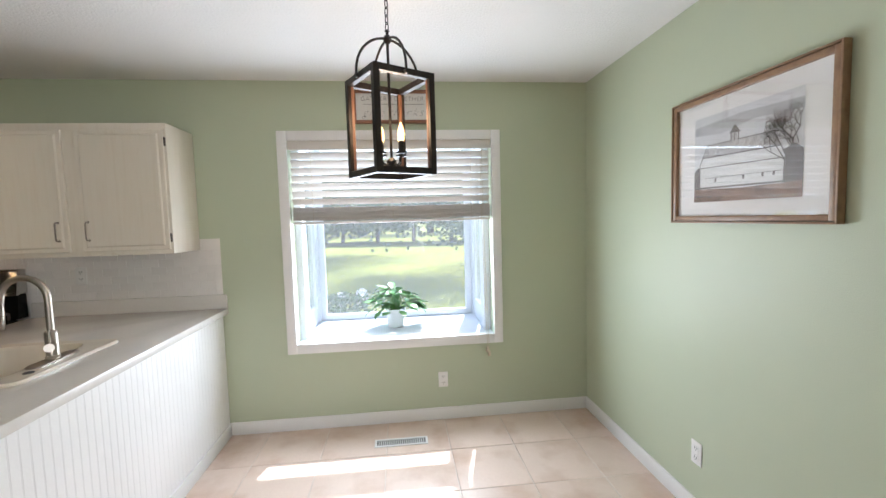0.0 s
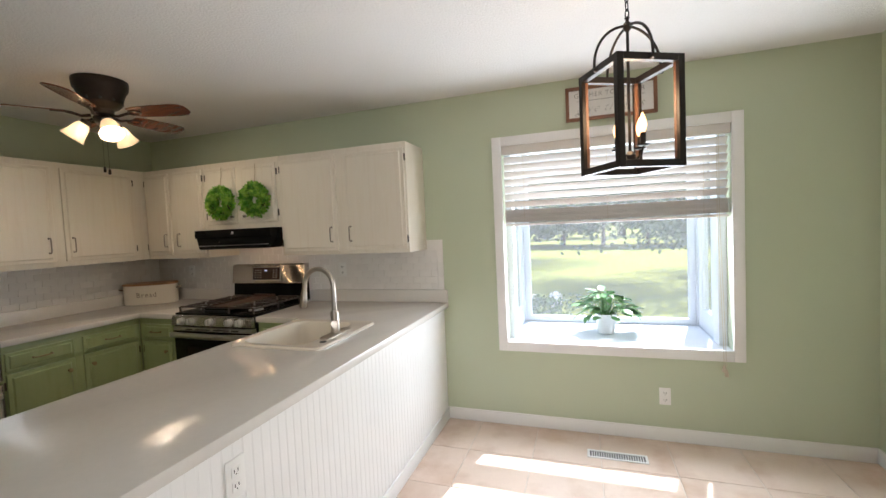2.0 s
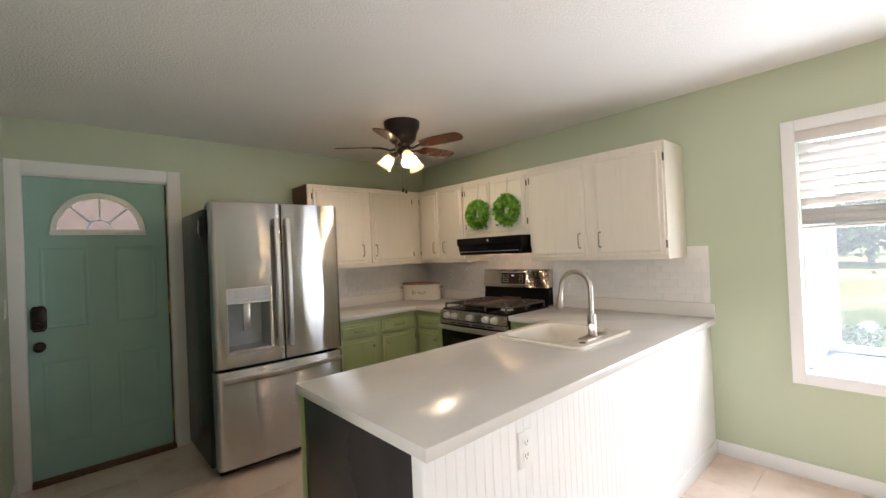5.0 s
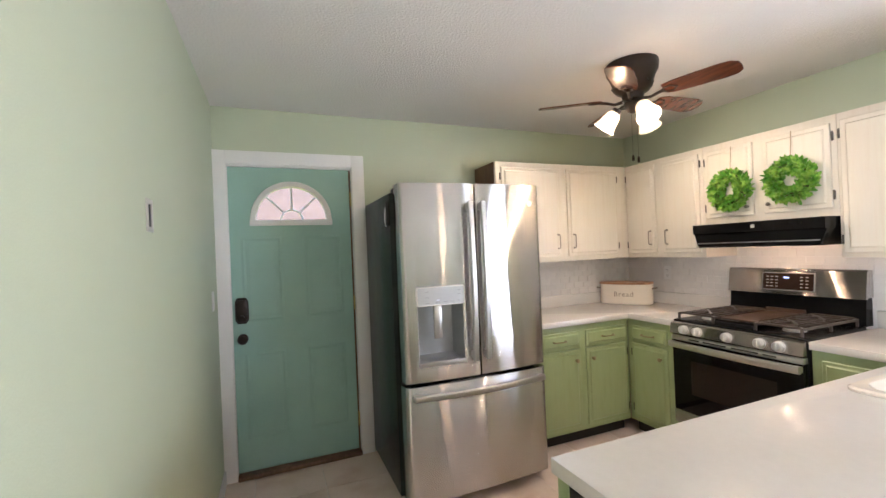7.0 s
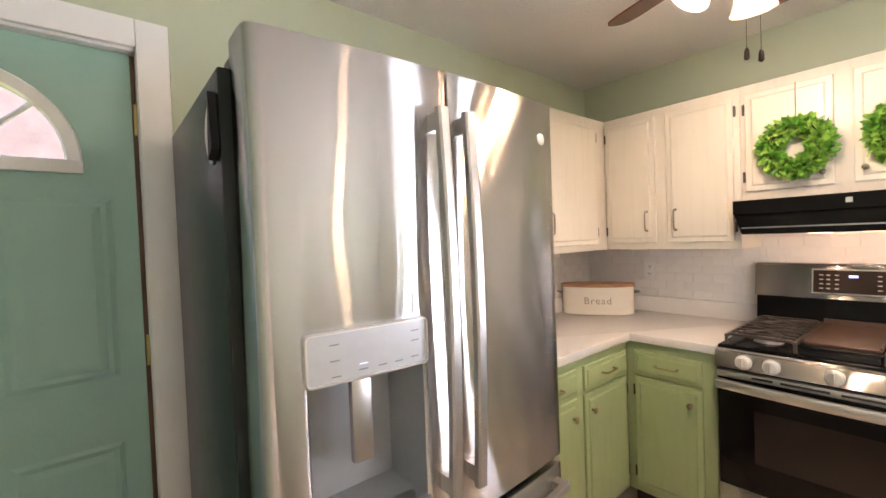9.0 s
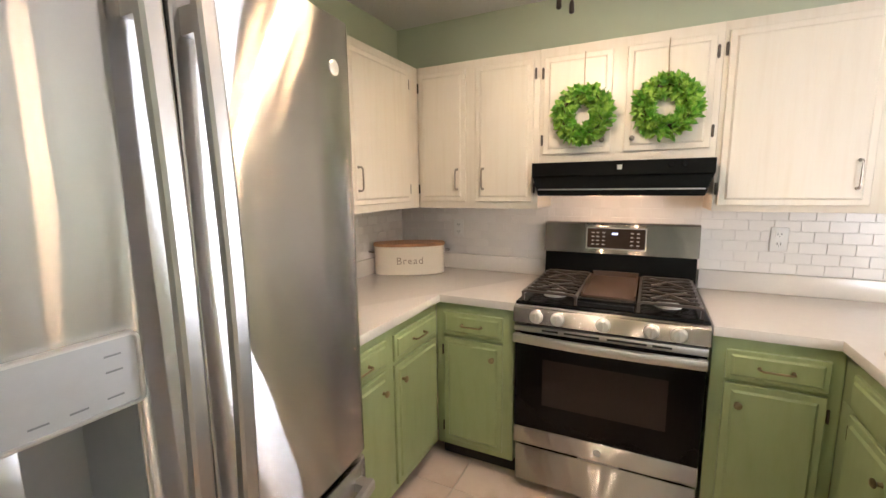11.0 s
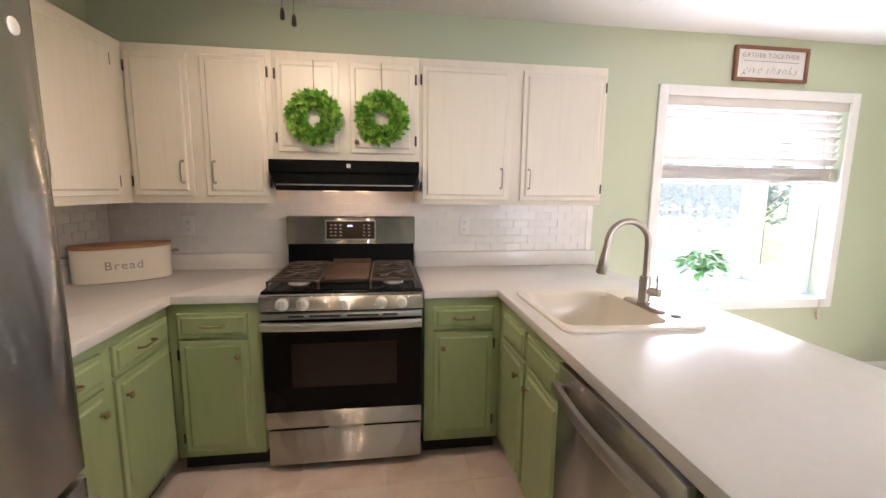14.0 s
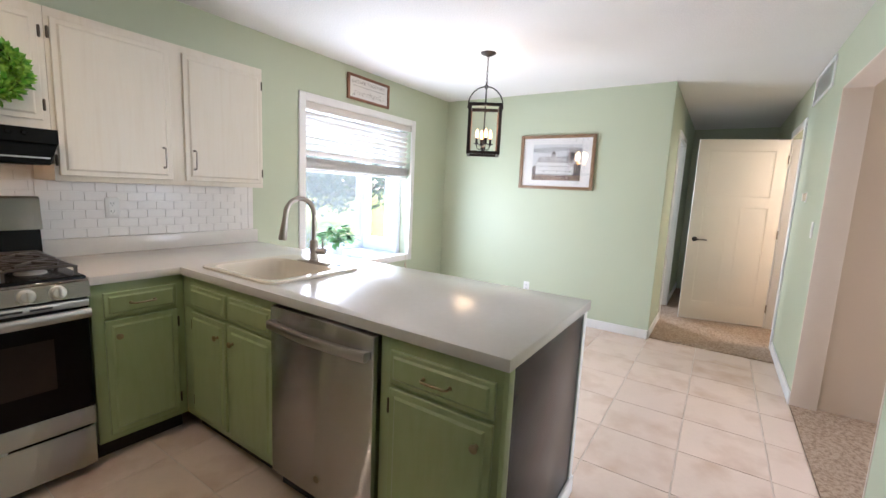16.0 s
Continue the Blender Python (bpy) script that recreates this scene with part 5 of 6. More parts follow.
for a in range(4):
    d = Vector((math.cos(radians(90 * a)), math.sin(radians(90 * a)), 0)) * (LH + 0.007)
    bm = bmesh.new()
    pts = [Vector((0, 0, HUB))] + [d * math.sin(s) + Vector((0, 0, LT + (HUB - LT) * math.cos(s))) for s in (math.pi / 2 * i / 9 for i in range(1, 10))] + [d + Vector((0, 0, LT - 0.022))]
    tube(bm, pts, 0.005, 8)
    tube(bm, [d * 0.93 + Vector((0, 0, LT - 0.016)), d * 1.05 + Vector((0, 0, LT - 0.016))], [0.010, 0.007], 10)
    lantern_part("curved_arm", bm, LANTERN_METAL)
bm = bmesh.new()
lathe(bm, [(0.006, -0.02), (0.014, -0.012), (0.017, 0.0), (0.012, 0.012), (0.006, 0.016), (0.006, 0.026), (0.010, 0.03), (0.004, 0.036)], (0, 0, HUB), 16)
lantern_part("hub", bm, LANTERN_METAL)
bm = bmesh.new()
tube(bm, [(0, 0, HUB), (0, 0, 1.735)], 0.0055, 10)
lathe(bm, [(0.003, -0.026), (0.014, -0.02), (0.021, -0.006), (0.021, 0.006), (0.012, 0.018), (0.006, 0.022)], (0, 0, 1.722), 16)
stem = lantern_part("stem", bm, LANTERN_METAL)
for a in range(4):
    t = radians(45 + 61 + 90 * a)
    d = Vector((math.cos(t), math.sin(t), 0))
    bm = bmesh.new()
    pts = [d * 0.012 + Vector((0, 0, 1.722)), d * 0.03 + Vector((0, 0, 1.712)), d * 0.05 + Vector((0, 0, 1.722)), d * 0.057 + Vector((0, 0, 1.752))]
    tube(bm, pts, 0.004, 8)
    p = d * 0.057
    lathe(bm, [(0.006, 0.0), (0.021, 0.004), (0.023, 0.009), (0.010, 0.009), (0.0105, 0.012), (0.0105, 0.05), (0.008, 0.052)], (p.x, p.y, 1.75), 14)
    ca = lantern_part("candle_arm", bm, LANTERN_METAL, stem)
    bm = bmesh.new()
    lathe(bm, [(0.0065, 0.0), (0.010, 0.008), (0.0145, 0.024), (0.013, 0.040), (0.007, 0.058), (0.002, 0.072)], (p.x, p.y, 1.802), 14)
    lantern_part("candle_bulb", bm, BULB_GLOW, ca, True, "lit clear candle bulb")
bulb("lantern_glow", (LC.x, LC.y, 1.905), 2.9, (1.0, 0.64, 0.34), 0.085)
bm = bmesh.new()
lathe(bm, [(0.006, -0.03), (0.012, -0.026), (0.05, -0.012), (0.062, -0.004), (0.062, -0.0005)], (0, 0, CE), 28)
lantern_part("canopy", bm, BRONZE)
z, i = HUB + 0.03, 0
while z < CE - 0.035:
    bm = bmesh.new()
    n = 14
    pts = [(0.0075 * math.cos(2 * math.pi * j / n), 0, 0.019 * math.sin(2 * math.pi * j / n)) for j in range(n + 1)]
    tube(bm, pts, 0.0022, 6, caps=False)
    bmesh.ops.rotate(bm, cent=(0, 0, 0), matrix=Matrix.Rotation(radians(90 * (i % 2) + 20), 3, "Z"), verts=bm.verts)
    bmesh.ops.translate(bm, vec=(0, 0, z + 0.014), verts=bm.verts)
    lantern_part("chain_link", bm, LANTERN_METAL)
    z += 0.030
    i += 1

# ---- pictures ----
pic = thing("framed_print", "brown wood framed print of a pale barn", "picture", (EX, 2.07, 1.44))
PY0, PY1, PZ0, PZ1 = 1.665, 2.475, 1.44, 2.012
fw = 0.032
for r in ((PY0, PY0 + fw, PZ0, PZ1), (PY1 - fw, PY1, PZ0, PZ1), (PY0 + fw, PY1 - fw, PZ1 - fw, PZ1), (PY0 + fw, PY1 - fw, PZ0, PZ0 + fw)):
    part("frame_bar", bbox(EX - 0.029, EX - 0.002, max(r[0], PY0 + 0.010), min(r[1], PY1 - 0.010), max(r[2], PZ0 + 0.010), min(r[3], PZ1 - 0.010), w=0.003), FRAME_WOOD, pic)
for r in ((PY0, PY0 + 0.008, PZ0, PZ1), (PY1 - 0.008, PY1, PZ0, PZ1), (PY0 + 0.008, PY1 - 0.008, PZ1 - 0.008, PZ1), (PY0 + 0.008, PY1 - 0.008, PZ0, PZ0 + 0.008)):
    part("outer_lip", bbox(EX - 0.033, EX - 0.002, r[0], r[1], r[2], r[3], w=0.002), FRAME_WOOD, pic)
part("mat_board", bbox(EX - 0.012, EX - 0.004, PY0 + fw, PY1 - fw, PZ0 + fw, PZ1 - fw, w=0), PAPER, pic)


def print_piece(name, pts, x, material):
    """A flat shape of the print; points in shares of its width (seen from the room) and height."""
    A0, A1, B0, B1 = 2.332, 1.800, 1.535, 1.915
    bm = bmesh.new()
    f = [(EX - x, A0 + (A1 - A0) * u, B0 + (B1 - B0) * v) for u, v in pts]
    loft(bm, [f, [(a + 0.0004, b, c) for a, b, c in f]])
    part(name, bm, material, pic, smooth=False)


print_piece("print_sky", [(0, 0), (1, 0), (1, 1), (0, 1)], 0.0130, PRINT_SKY)
print_piece("print_cloud", [(0, 0.80), (0.3, 0.76), (0.62, 0.83), (1, 0.80), (1, 0.90), (0.5, 0.93), (0, 0.89)], 0.0133, PRINT_CLOUD)
print_piece("print_field", [(0, 0), (1, 0), (1, 0.15), (0.5, 0.135), (0, 0.155)], 0.0138, PRINT_FIELD)
print_piece("print_hedge", [(0, 0.155), (0.10, 0.15), (0.10, 0.35), (0.05, 0.42), (0, 0.36)], 0.0136, PRINT_DARK)
print_piece("print_far_trees", [(0.80, 0.14), (1, 0.15), (1, 0.44), (0.94, 0.50), (0.86, 0.46), (0.80, 0.40)], 0.0136, PRINT_DARK)
print_piece("print_barn", [(0.07, 0.15), (0.88, 0.14), (0.88, 0.38), (0.80, 0.60), (0.13, 0.60), (0.07, 0.44)], 0.0142, PRINT_BARN)
print_piece("print_roof", [(0.10, 0.52), (0.84, 0.50), (0.78, 0.655), (0.15, 0.655)], 0.0145, PRINT_ROOF)
for u0, v0, u1, v1, w in ((0.10, 0.515, 0.84, 0.497, 0.011), (0.07, 0.40, 0.88, 0.378, 0.009), (0.15, 0.652, 0.78, 0.652, 0.008), (0.07, 0.155, 0.88, 0.145, 0.02), (0.13, 0.275, 0.86, 0.262, 0.004)):
    print_piece("print_line", [(u0, v0), (u1, v1), (u1, v1 + w), (u0, v0 + w)], 0.0149, PRINT_DARK)
for (u0, v0), (u1, v1) in (((0.07, 0.15), (0.07, 0.44)), ((0.07, 0.44), (0.10, 0.52)), ((0.10, 0.52), (0.15, 0.655)), ((0.88, 0.14), (0.88, 0.38)), ((0.88, 0.38), (0.84, 0.50)), ((0.84, 0.50), (0.78, 0.655))):
    print_piece("print_line", [(u0 - 0.003, v0), (u0 + 0.004, v0), (u1 + 0.004, v1), (u1 - 0.003, v1)], 0.0149, PRINT_DARK)
print_piece("print_cupola", [(0.40, 0.65), (0.48, 0.65), (0.48, 0.735), (0.40, 0.735)], 0.0150, PRINT_ROOF)
for p in ([(0.40, 0.65), (0.408, 0.65), (0.408, 0.735), (0.40, 0.735)], [(0.436, 0.65), (0.444, 0.65), (0.444, 0.735), (0.436, 0.735)], [(0.472, 0.65), (0.48, 0.65), (0.48, 0.735), (0.472, 0.735)],
          [(0.385, 0.735), (0.495, 0.735), (0.445, 0.815), (0.435, 0.815)]):
    print_piece("print_cupola_piece", p, 0.0153, PRINT_DARK)
for u in (0.24, 0.52, 0.69, 0.78):
    print_piece("print_window", [(u, 0.225), (u + 0.018, 0.225), (u + 0.018, 0.265), (u, 0.265)], 0.0149, PRINT_DARK)
rnd = random.Random(4)
for i in range(26):
    u, v = rnd.uniform(0.14, 0.76), rnd.uniform(0.53, 0.62)
    print_piece("print_roof_stain", [(u, v), (u + 0.006, v), (u + 0.012, v + rnd.uniform(0.02, 0.035)), (u + 0.004, v + 0.03)], 0.0147, PRINT_SKY)


def print_branch(u, v, ang, length, wide, depth):
    """A bare tree of the print: each limb forks into thinner ones."""
    e = (u + length * math.cos(ang), v + length * math.sin(ang))
    px, pv = -math.sin(ang) * wide / 2, math.cos(ang) * wide / 2
    if not (0.70 < e[0] < 0.995 and e[1] < 0.99):
        return
    print_piece("print_tree", [(u - px, v - pv), (u + px, v + pv), (e[0] + px * 0.6, e[1] + pv * 0.6), (e[0] - px * 0.6, e[1] - pv * 0.6)], 0.0155, PRINT_DARK)
    if depth:
        for k in range(3 if depth > 1 else 2):
            print_branch(*e, ang + rnd.uniform(-0.95, 0.95), length * rnd.uniform(0.58, 0.88), wide * 0.6, depth - 1)


for u, v, h in ((0.87, 0.14, 0.22), (0.955, 0.15, 0.23), (0.925, 0.4, 0.14)):
    print_branch(u, v, 1.57, h, 0.017, 5)
g = part("pane", bbox(EX - 0.0185, EX - 0.0165, PY0 + fw - 0.002, PY1 - fw + 0.002, PZ0 + fw - 0.002, PZ1 - fw + 0.002, w=0), PICTURE_GLASS, pic)
g.visible_shadow = False

sg = thing("wall_sign", "brown framed white sign with grey lettering", "sign", (-1.21, NY, 2.17))
SX0, SX1, SZ0, SZ1 = -1.492, -0.928, 2.168, 2.395
for r in ((SX0, SX0 + 0.022, SZ0, SZ1), (SX1 - 0.022, SX1, SZ0, SZ1), (SX0 + 0.022, SX1 - 0.022, SZ1 - 0.022, SZ1), (SX0 + 0.022, SX1 - 0.022, SZ0, SZ0 + 0.022)):
    part("frame_bar", bbox(r[0], r[1], NY - 0.028, NY - 0.002, r[2], r[3], w=0.003), SIGN_WOOD, sg)
part("face", bbox(SX0 + 0.022, SX1 - 0.022, NY - 0.014, NY - 0.004, SZ0 + 0.022, SZ1 - 0.022, w=0), SIGN_FACE, sg)
SM = Matrix.Translation((-1.21, NY - 0.0148, 2.335)) @ Matrix.Rotation(radians(90), 4, "X")
for word, shift, align in (("GATHER", -0.046, "RIGHT"), ("TOGETHER", -0.030, "LEFT")):
    lettering(word, 0.043, INK_SIGN, Matrix.Translation((shift, 0, 0)) @ SM, sg, spacing=1.15, align=align, thin=0.0007)
part("rule", bbox(-1.42, -1.0, NY - 0.0156, NY - 0.014, 2.2975, 2.3005, w=0), INK_SIGN, sg)
for word, x, align in (("give", -1.282, "RIGHT"), ("thanks", -1.254, "LEFT")):
    lettering(word, 0.080, INK_SIGN, Matrix.Translation((x, NY - 0.0148, 2.243)) @ Matrix.Rotation(radians(90), 4, "X"), sg, shear=0.5, spacing=1.18, align=align, thin=0.0022)


# ---- outlets, switches, vents ----
def wall_plate(name, label, category, at, face, slots, w=0.07, h=0.115):
    """face: degrees about z of the plate's outward -y."""
    t = thing(name, label, category, at, face, local=True)
    part("cover", bbox(-w / 2, w / 2, -0.006, -0.0005, -h / 2, h / 2, w=0.003), PLASTIC, t)
    for x0, x1, z0, z1, d, m in slots:
        part("slot" if m is DARK_SLOT else "insert", bbox(x0, x1, -0.006 - d, -0.004, z0, z1, w=0.0), m, t)
    return t


OUT = [(-0.017, 0.017, 0.008, 0.038, 0.002, PLASTIC), (-0.017, 0.017, -0.038, -0.008, 0.002, PLASTIC)] + [(x - 0.0015, x + 0.0015, z - 0.005, z + 0.005, 0.0026, DARK_SLOT) for x in (-0.007, 0.007) for z in (0.025, -0.021)] + [(-0.002, 0.002, z - 0.002, z + 0.002, 0.0026, DARK_SLOT) for z in (0.014, -0.032)]
ROCK = [(-0.016, 0.016, -0.034, 0.034, 0.003, PLASTIC)]
wall_plate("power_outlet", "white outlet low on the window wall", "outlet", (-0.916, NY, 0.303), 0, OUT)
wall_plate("power_outlet", "white outlet low on the picture wall", "outlet", (EX, 2.302, 0.322), -90, OUT)
wall_plate("power_outlet", "white outlet on the beadboard peninsula", "outlet", (-2.440, 1.43, 0.745), 90, OUT, 0.075, 0.125)
wall_plate("power_outlet", "white outlet on the tiled backsplash", "outlet", (-3.318, NY - 0.009, 1.18), 0, OUT)
wall_plate("power_outlet", "white outlet behind the bread box", "outlet", (-4.99, NY - 0.009, 1.18), 0, OUT)
wall_plate("power_outlet", "white outlet on the backsplash beside the refrigerator", "outlet", (WX + 0.009, 2.2, 1.18), 90, OUT)
wall_plate("light_switch", "white rocker switch beside the entry door", "switch", (-5.18, SY, 1.21), 180, ROCK)
wall_plate("light_switch", "white switch beside the wide opening", "switch", (-0.40, SY, 1.215), 180, ROCK)
wall_plate("thermostat", "small beige thermostat on the hall wall", "thermostat", (0.09, SY, 1.45), 180, [(-0.03, 0.03, -0.03, 0.03, 0.018, CREAM)], 0.08, 0.08)
hook = thing("wall_slot", "small recessed metal wall catch", "wall fitting", (-3.868, SY, 1.6))
part("frame", plate(bmesh.new(), (-3.90, -3.835), (1.55, 1.65), (SY + 0.0005, SY + 0.005), "y", [(-3.885, -3.85, 1.565, 1.635)], 0.001), KNOB_SILVER, hook)
part("back", bbox(-3.885, -3.85, SY + 0.0004, SY + 0.002, 1.565, 1.635, w=0), DARK_SLOT, hook)

ve = thing("wall_vent", "white louvred return vent above the opening", "vent", (0.1, SY, 2.3))
part("frame", plate(bmesh.new(), (-0.28, 0.47), (2.215, 2.435), (SY + 0.0005, SY + 0.012), "y", [(-0.255, 0.445, 2.24, 2.41)], 0.003), TRIM, ve)
for i in range(11):
    bm = bmesh.new()
    z = 2.247 + i * 0.0152
    loft(bm, [[(x, SY + 0.002, z + 0.0135), (x, SY + 0.010, z), (x, SY + 0.0115, z + 0.001), (x, SY + 0.0035, z + 0.0145)] for x in (-0.255, 0.445)])
    part("louvre", bm, TRIM, ve, smooth=False)


def floor_vent(label, x0, x1, y0, y1, long_x=True):
    t = thing("floor_vent", label, "vent", ((x0 + x1) / 2, (y0 + y1) / 2, 0))
    b = 0.016
    part("frame", plate(bmesh.new(), (x0, x1), (y0, y1), (0.0015, 0.006), "z", [(x0 + b, x1 - b, y0 + b, y1 - b)], 0.0015), PLASTIC, t)
    part("well", bbox(x0 + b, x1 - b, y0 + b, y1 - b, 0.0012, 0.002, w=0), DARK_SLOT, t)
    n = int(((x1 - x0) if long_x else (y1 - y0)) / 0.0135)
    me = None
    for i in range(1, n - 1):
        if long_x:
            c = (x0 + (x1 - x0) * i / (n - 1), (y0 + y1) / 2)
            s = (0.003, (y1 - y0) / 2 - b)
        else:
            c = ((x0 + x1) / 2, y0 + (y1 - y0) * i / (n - 1))
            s = ((x1 - x0) / 2 - b, 0.003)
        if c[0] - s[0] < x0 + b or c[0] + s[0] > x1 - b + 0.001 or c[1] - s[1] < y0 + b - 0.001:
            continue
        part("bar", bbox(c[0] - s[0], c[0] + s[0], c[1] - s[1], c[1] + s[1], 0.0021, 0.005, w=0), PLASTIC, t)


floor_vent("white slotted floor register below the window", -1.415, -1.06, 3.165, 3.262)
floor_vent("white slotted floor register beside the baseboard", -4.86, -4.53, 0.005, 0.095)

# ---- bread box ----
bb = thing("bread_box", "cream oval bread tin with wooden lid", "bread box", (-5.222, 3.245, CT1), 31, local=True)


def oval(hx, hy, z, n=36, p=2.6):
    return [(hx * math.copysign(abs(math.cos(a)) ** (2 / p), math.cos(a)), hy * math.copysign(abs(math.sin(a)) ** (2 / p), math.sin(a)), z) for a in (2 * math.pi * i / n for i in range(n))]


bm = bmesh.new()
loft(bm, [oval(0.214, 0.098, 0.0), oval(0.219, 0.103, 0.004), oval(0.219, 0.103, 0.165), oval(0.222, 0.106, 0.17), oval(0.219, 0.103, 0.174)])
part("tin", bm, BREAD_TIN, bb)
bm = bmesh.new()
loft(bm, [oval(0.221, 0.105, 0.1745), oval(0.225, 0.108, 0.178), oval(0.225, 0.108, 0.188), oval(0.220, 0.104, 0.192)])
part("lid", bm, LID_WOOD, bb, "reddish wooden lid")
for s in (1, -1):
    bm = bmesh.new()
    tube(bm, [(s * 0.217, -0.028, 0.135), (s * 0.248, -0.026, 0.14), (s * 0.252, 0.0, 0.14), (s * 0.248, 0.026, 0.14), (s * 0.217, 0.028, 0.135)], 0.006, 8)
    part("handle", bm, NICKEL, bb)
lettering("Bread", 0.062, INK_TAN, Matrix.Translation((0.0, -0.1036, 0.088)) @ Matrix.Rotation(radians(90), 4, "X"), bb, spacing=1.15)


# ---- plant on the window seat ----
pl = thing("potted_plant", "green leafy plant in a white pot", "plant", (-1.255, 3.87, Z0 + 0.004))
P = Vector((-1.255, 3.87, Z0 + 0.004))
bm = bmesh.new()
lathe(bm, [(0.055, 0.0), (0.062, 0.004), (0.078, 0.13), (0.083, 0.15), (0.080, 0.153), (0.074, 0.15), (0.070, 0.13)], P, 28, caps=(True, False))
part("pot", bm, POT, pl, "white glazed tapered pot")
bm = bmesh.new()
lathe(bm, [(0.071, 0.0), (0.071, 0.004), (0.03, 0.01)], P + Vector((0, 0, 0.128)), 20)
part("soil", bm, BARK, pl)


def leaf_mesh(name, length, width, material, bend=0.25):
    bm = bmesh.new()
    rows = []
    for i, w in enumerate((0.04, 0.62, 1.0, 0.9, 0.5, 0.03)):
        s = i / 5
        x, z = length * s, -bend * length * s * s
        rows.append([(x, -width / 2 * w, z + 0.06 * width), (x, 0, z), (x, width / 2 * w, z + 0.06 * width)])
    loft(bm, rows, close=False, caps=(False, False))
    return mesh_of(name, bm, material, True)


leaf_a, leaf_b = leaf_mesh("leaf", 0.115, 0.062, LEAF), leaf_mesh("leaf", 0.09, 0.05, LEAF, 0.4)
rnd = random.Random(11)
stems = bmesh.new()
for i in range(84):
    a = rnd.uniform(0, 2 * math.pi)
    up = rnd.uniform(0.0, 1.0)
    reach = 0.03 + (1 - up) * 0.12 * rnd.uniform(0.7, 1.1)
    p = P + Vector((math.cos(a) * reach * 1.25, math.sin(a) * reach, 0.165 + up * 0.15 - (0.03 if rnd.random() < 0.2 else 0)))
    tube(stems, [P + Vector((math.cos(a) * 0.02, math.sin(a) * 0.02, 0.135)), P + Vector((math.cos(a) * reach * 0.6, math.sin(a) * reach * 0.5, 0.16 + up * 0.1)), p], 0.0018, 5)
    ob = new("leaf", rnd.choice((leaf_a, leaf_b)))
    ob.parent = pl
    ob.matrix_basis = Matrix.Translation(p - P) @ Matrix.Rotation(a + rnd.uniform(-0.6, 0.6), 4, "Z") @ Matrix.Rotation(rnd.uniform(-0.35, 0.6) - 0.3 * up, 4, "Y") @ Matrix.Rotation(rnd.uniform(-0.5, 0.5), 4, "X")
part("stems", stems, LEAF, pl)


# ---- wreaths ----
def wreath(at, seed):
    t = thing("leaf_wreath", "bright green boxwood wreath hung on twine", "wreath", at, local=True)
    r = random.Random(seed)
    bm = bmesh.new()
    n = 40
    tube(bm, [(0.085 * math.cos(2 * math.pi * i / n), -0.026, 0.085 * math.sin(2 * math.pi * i / n)) for i in range(n + 1)], 0.016, 7, caps=False)
    part("vine_ring", bm, BARK, t)
    bm = bmesh.new()
    for i in range(1300):
        a = r.uniform(0, 2 * math.pi)
        b = r.uniform(0, 2 * math.pi)
        c = Vector((math.cos(a), 0, math.sin(a)))
        nrm = (c * math.cos(b) + Vector((0, -1, 0)) * math.sin(b)).normalized()
        base = c * 0.090 + Vector((0, -0.030, 0)) + nrm * r.uniform(0.008, 0.030)
        tang = Vector((-math.sin(a), 0, math.cos(a)))
        d = (nrm * r.uniform(0.3, 1.0) + tang * r.uniform(-0.2, 1.0) + Vector((r.uniform(-.4, .4), r.uniform(-.4, .2), r.uniform(-.4, .4)))).normalized()
        if base.y > -0.012:
            continue
        s = d.cross(Vector((r.uniform(-1, 1), r.uniform(-1, 1), r.uniform(-1, 1)))).normalized()
        L, w = r.uniform(0.026, 0.047), r.uniform(0.0075, 0.0115)
        k = d.cross(s) * 0.003
        tip = base + d * L
        if tip.y > -0.006:
            tip.y = -0.006
        q = [bm.verts.new(v) for v in (base, base + d * L * 0.35 + s * w + k, base + d * L * 0.72 + s * w * 0.9 + k, tip, base + d * L * 0.72 - s * w * 0.9 + k, base + d * L * 0.35 - s * w + k)]
        for v in q:
            v.co.y = min(v.co.y, -0.004)
        bm.faces.new((q[0], q[1], q[2], q[3]))
        bm.faces.new((q[0], q[3], q[4], q[5]))
    tagged(part("foliage", bm, WREATH_GREEN, t, smooth=False), kind="stuff")
    bm = bmesh.new()
    tube(bm, [(0, -0.03, 0.095), (0.003, -0.02, 0.15), (0.0, -0.006, 0.22), (0.001, -0.004, 0.285)], 0.0025, 6)
    part("twine", bm, TWINE, t)


wreath((-4.187, UF - 0.021, 1.775), 3)
wreath((-3.842, UF - 0.021, 1.780), 5)

# ---- hall door, standing open ----
hdr = thing("hall_door", "cream three-panel hall door standing open", "door", (1.497, SY + 0.022, 0.012), 104.5, local=True)
DW_ = 0.84
part("slab", plate(bmesh.new(), (0.0, DW_), (0.012, 2.06), (-0.016, 0.016), "y", (), 0.002), DOOR_CREAM, hdr)
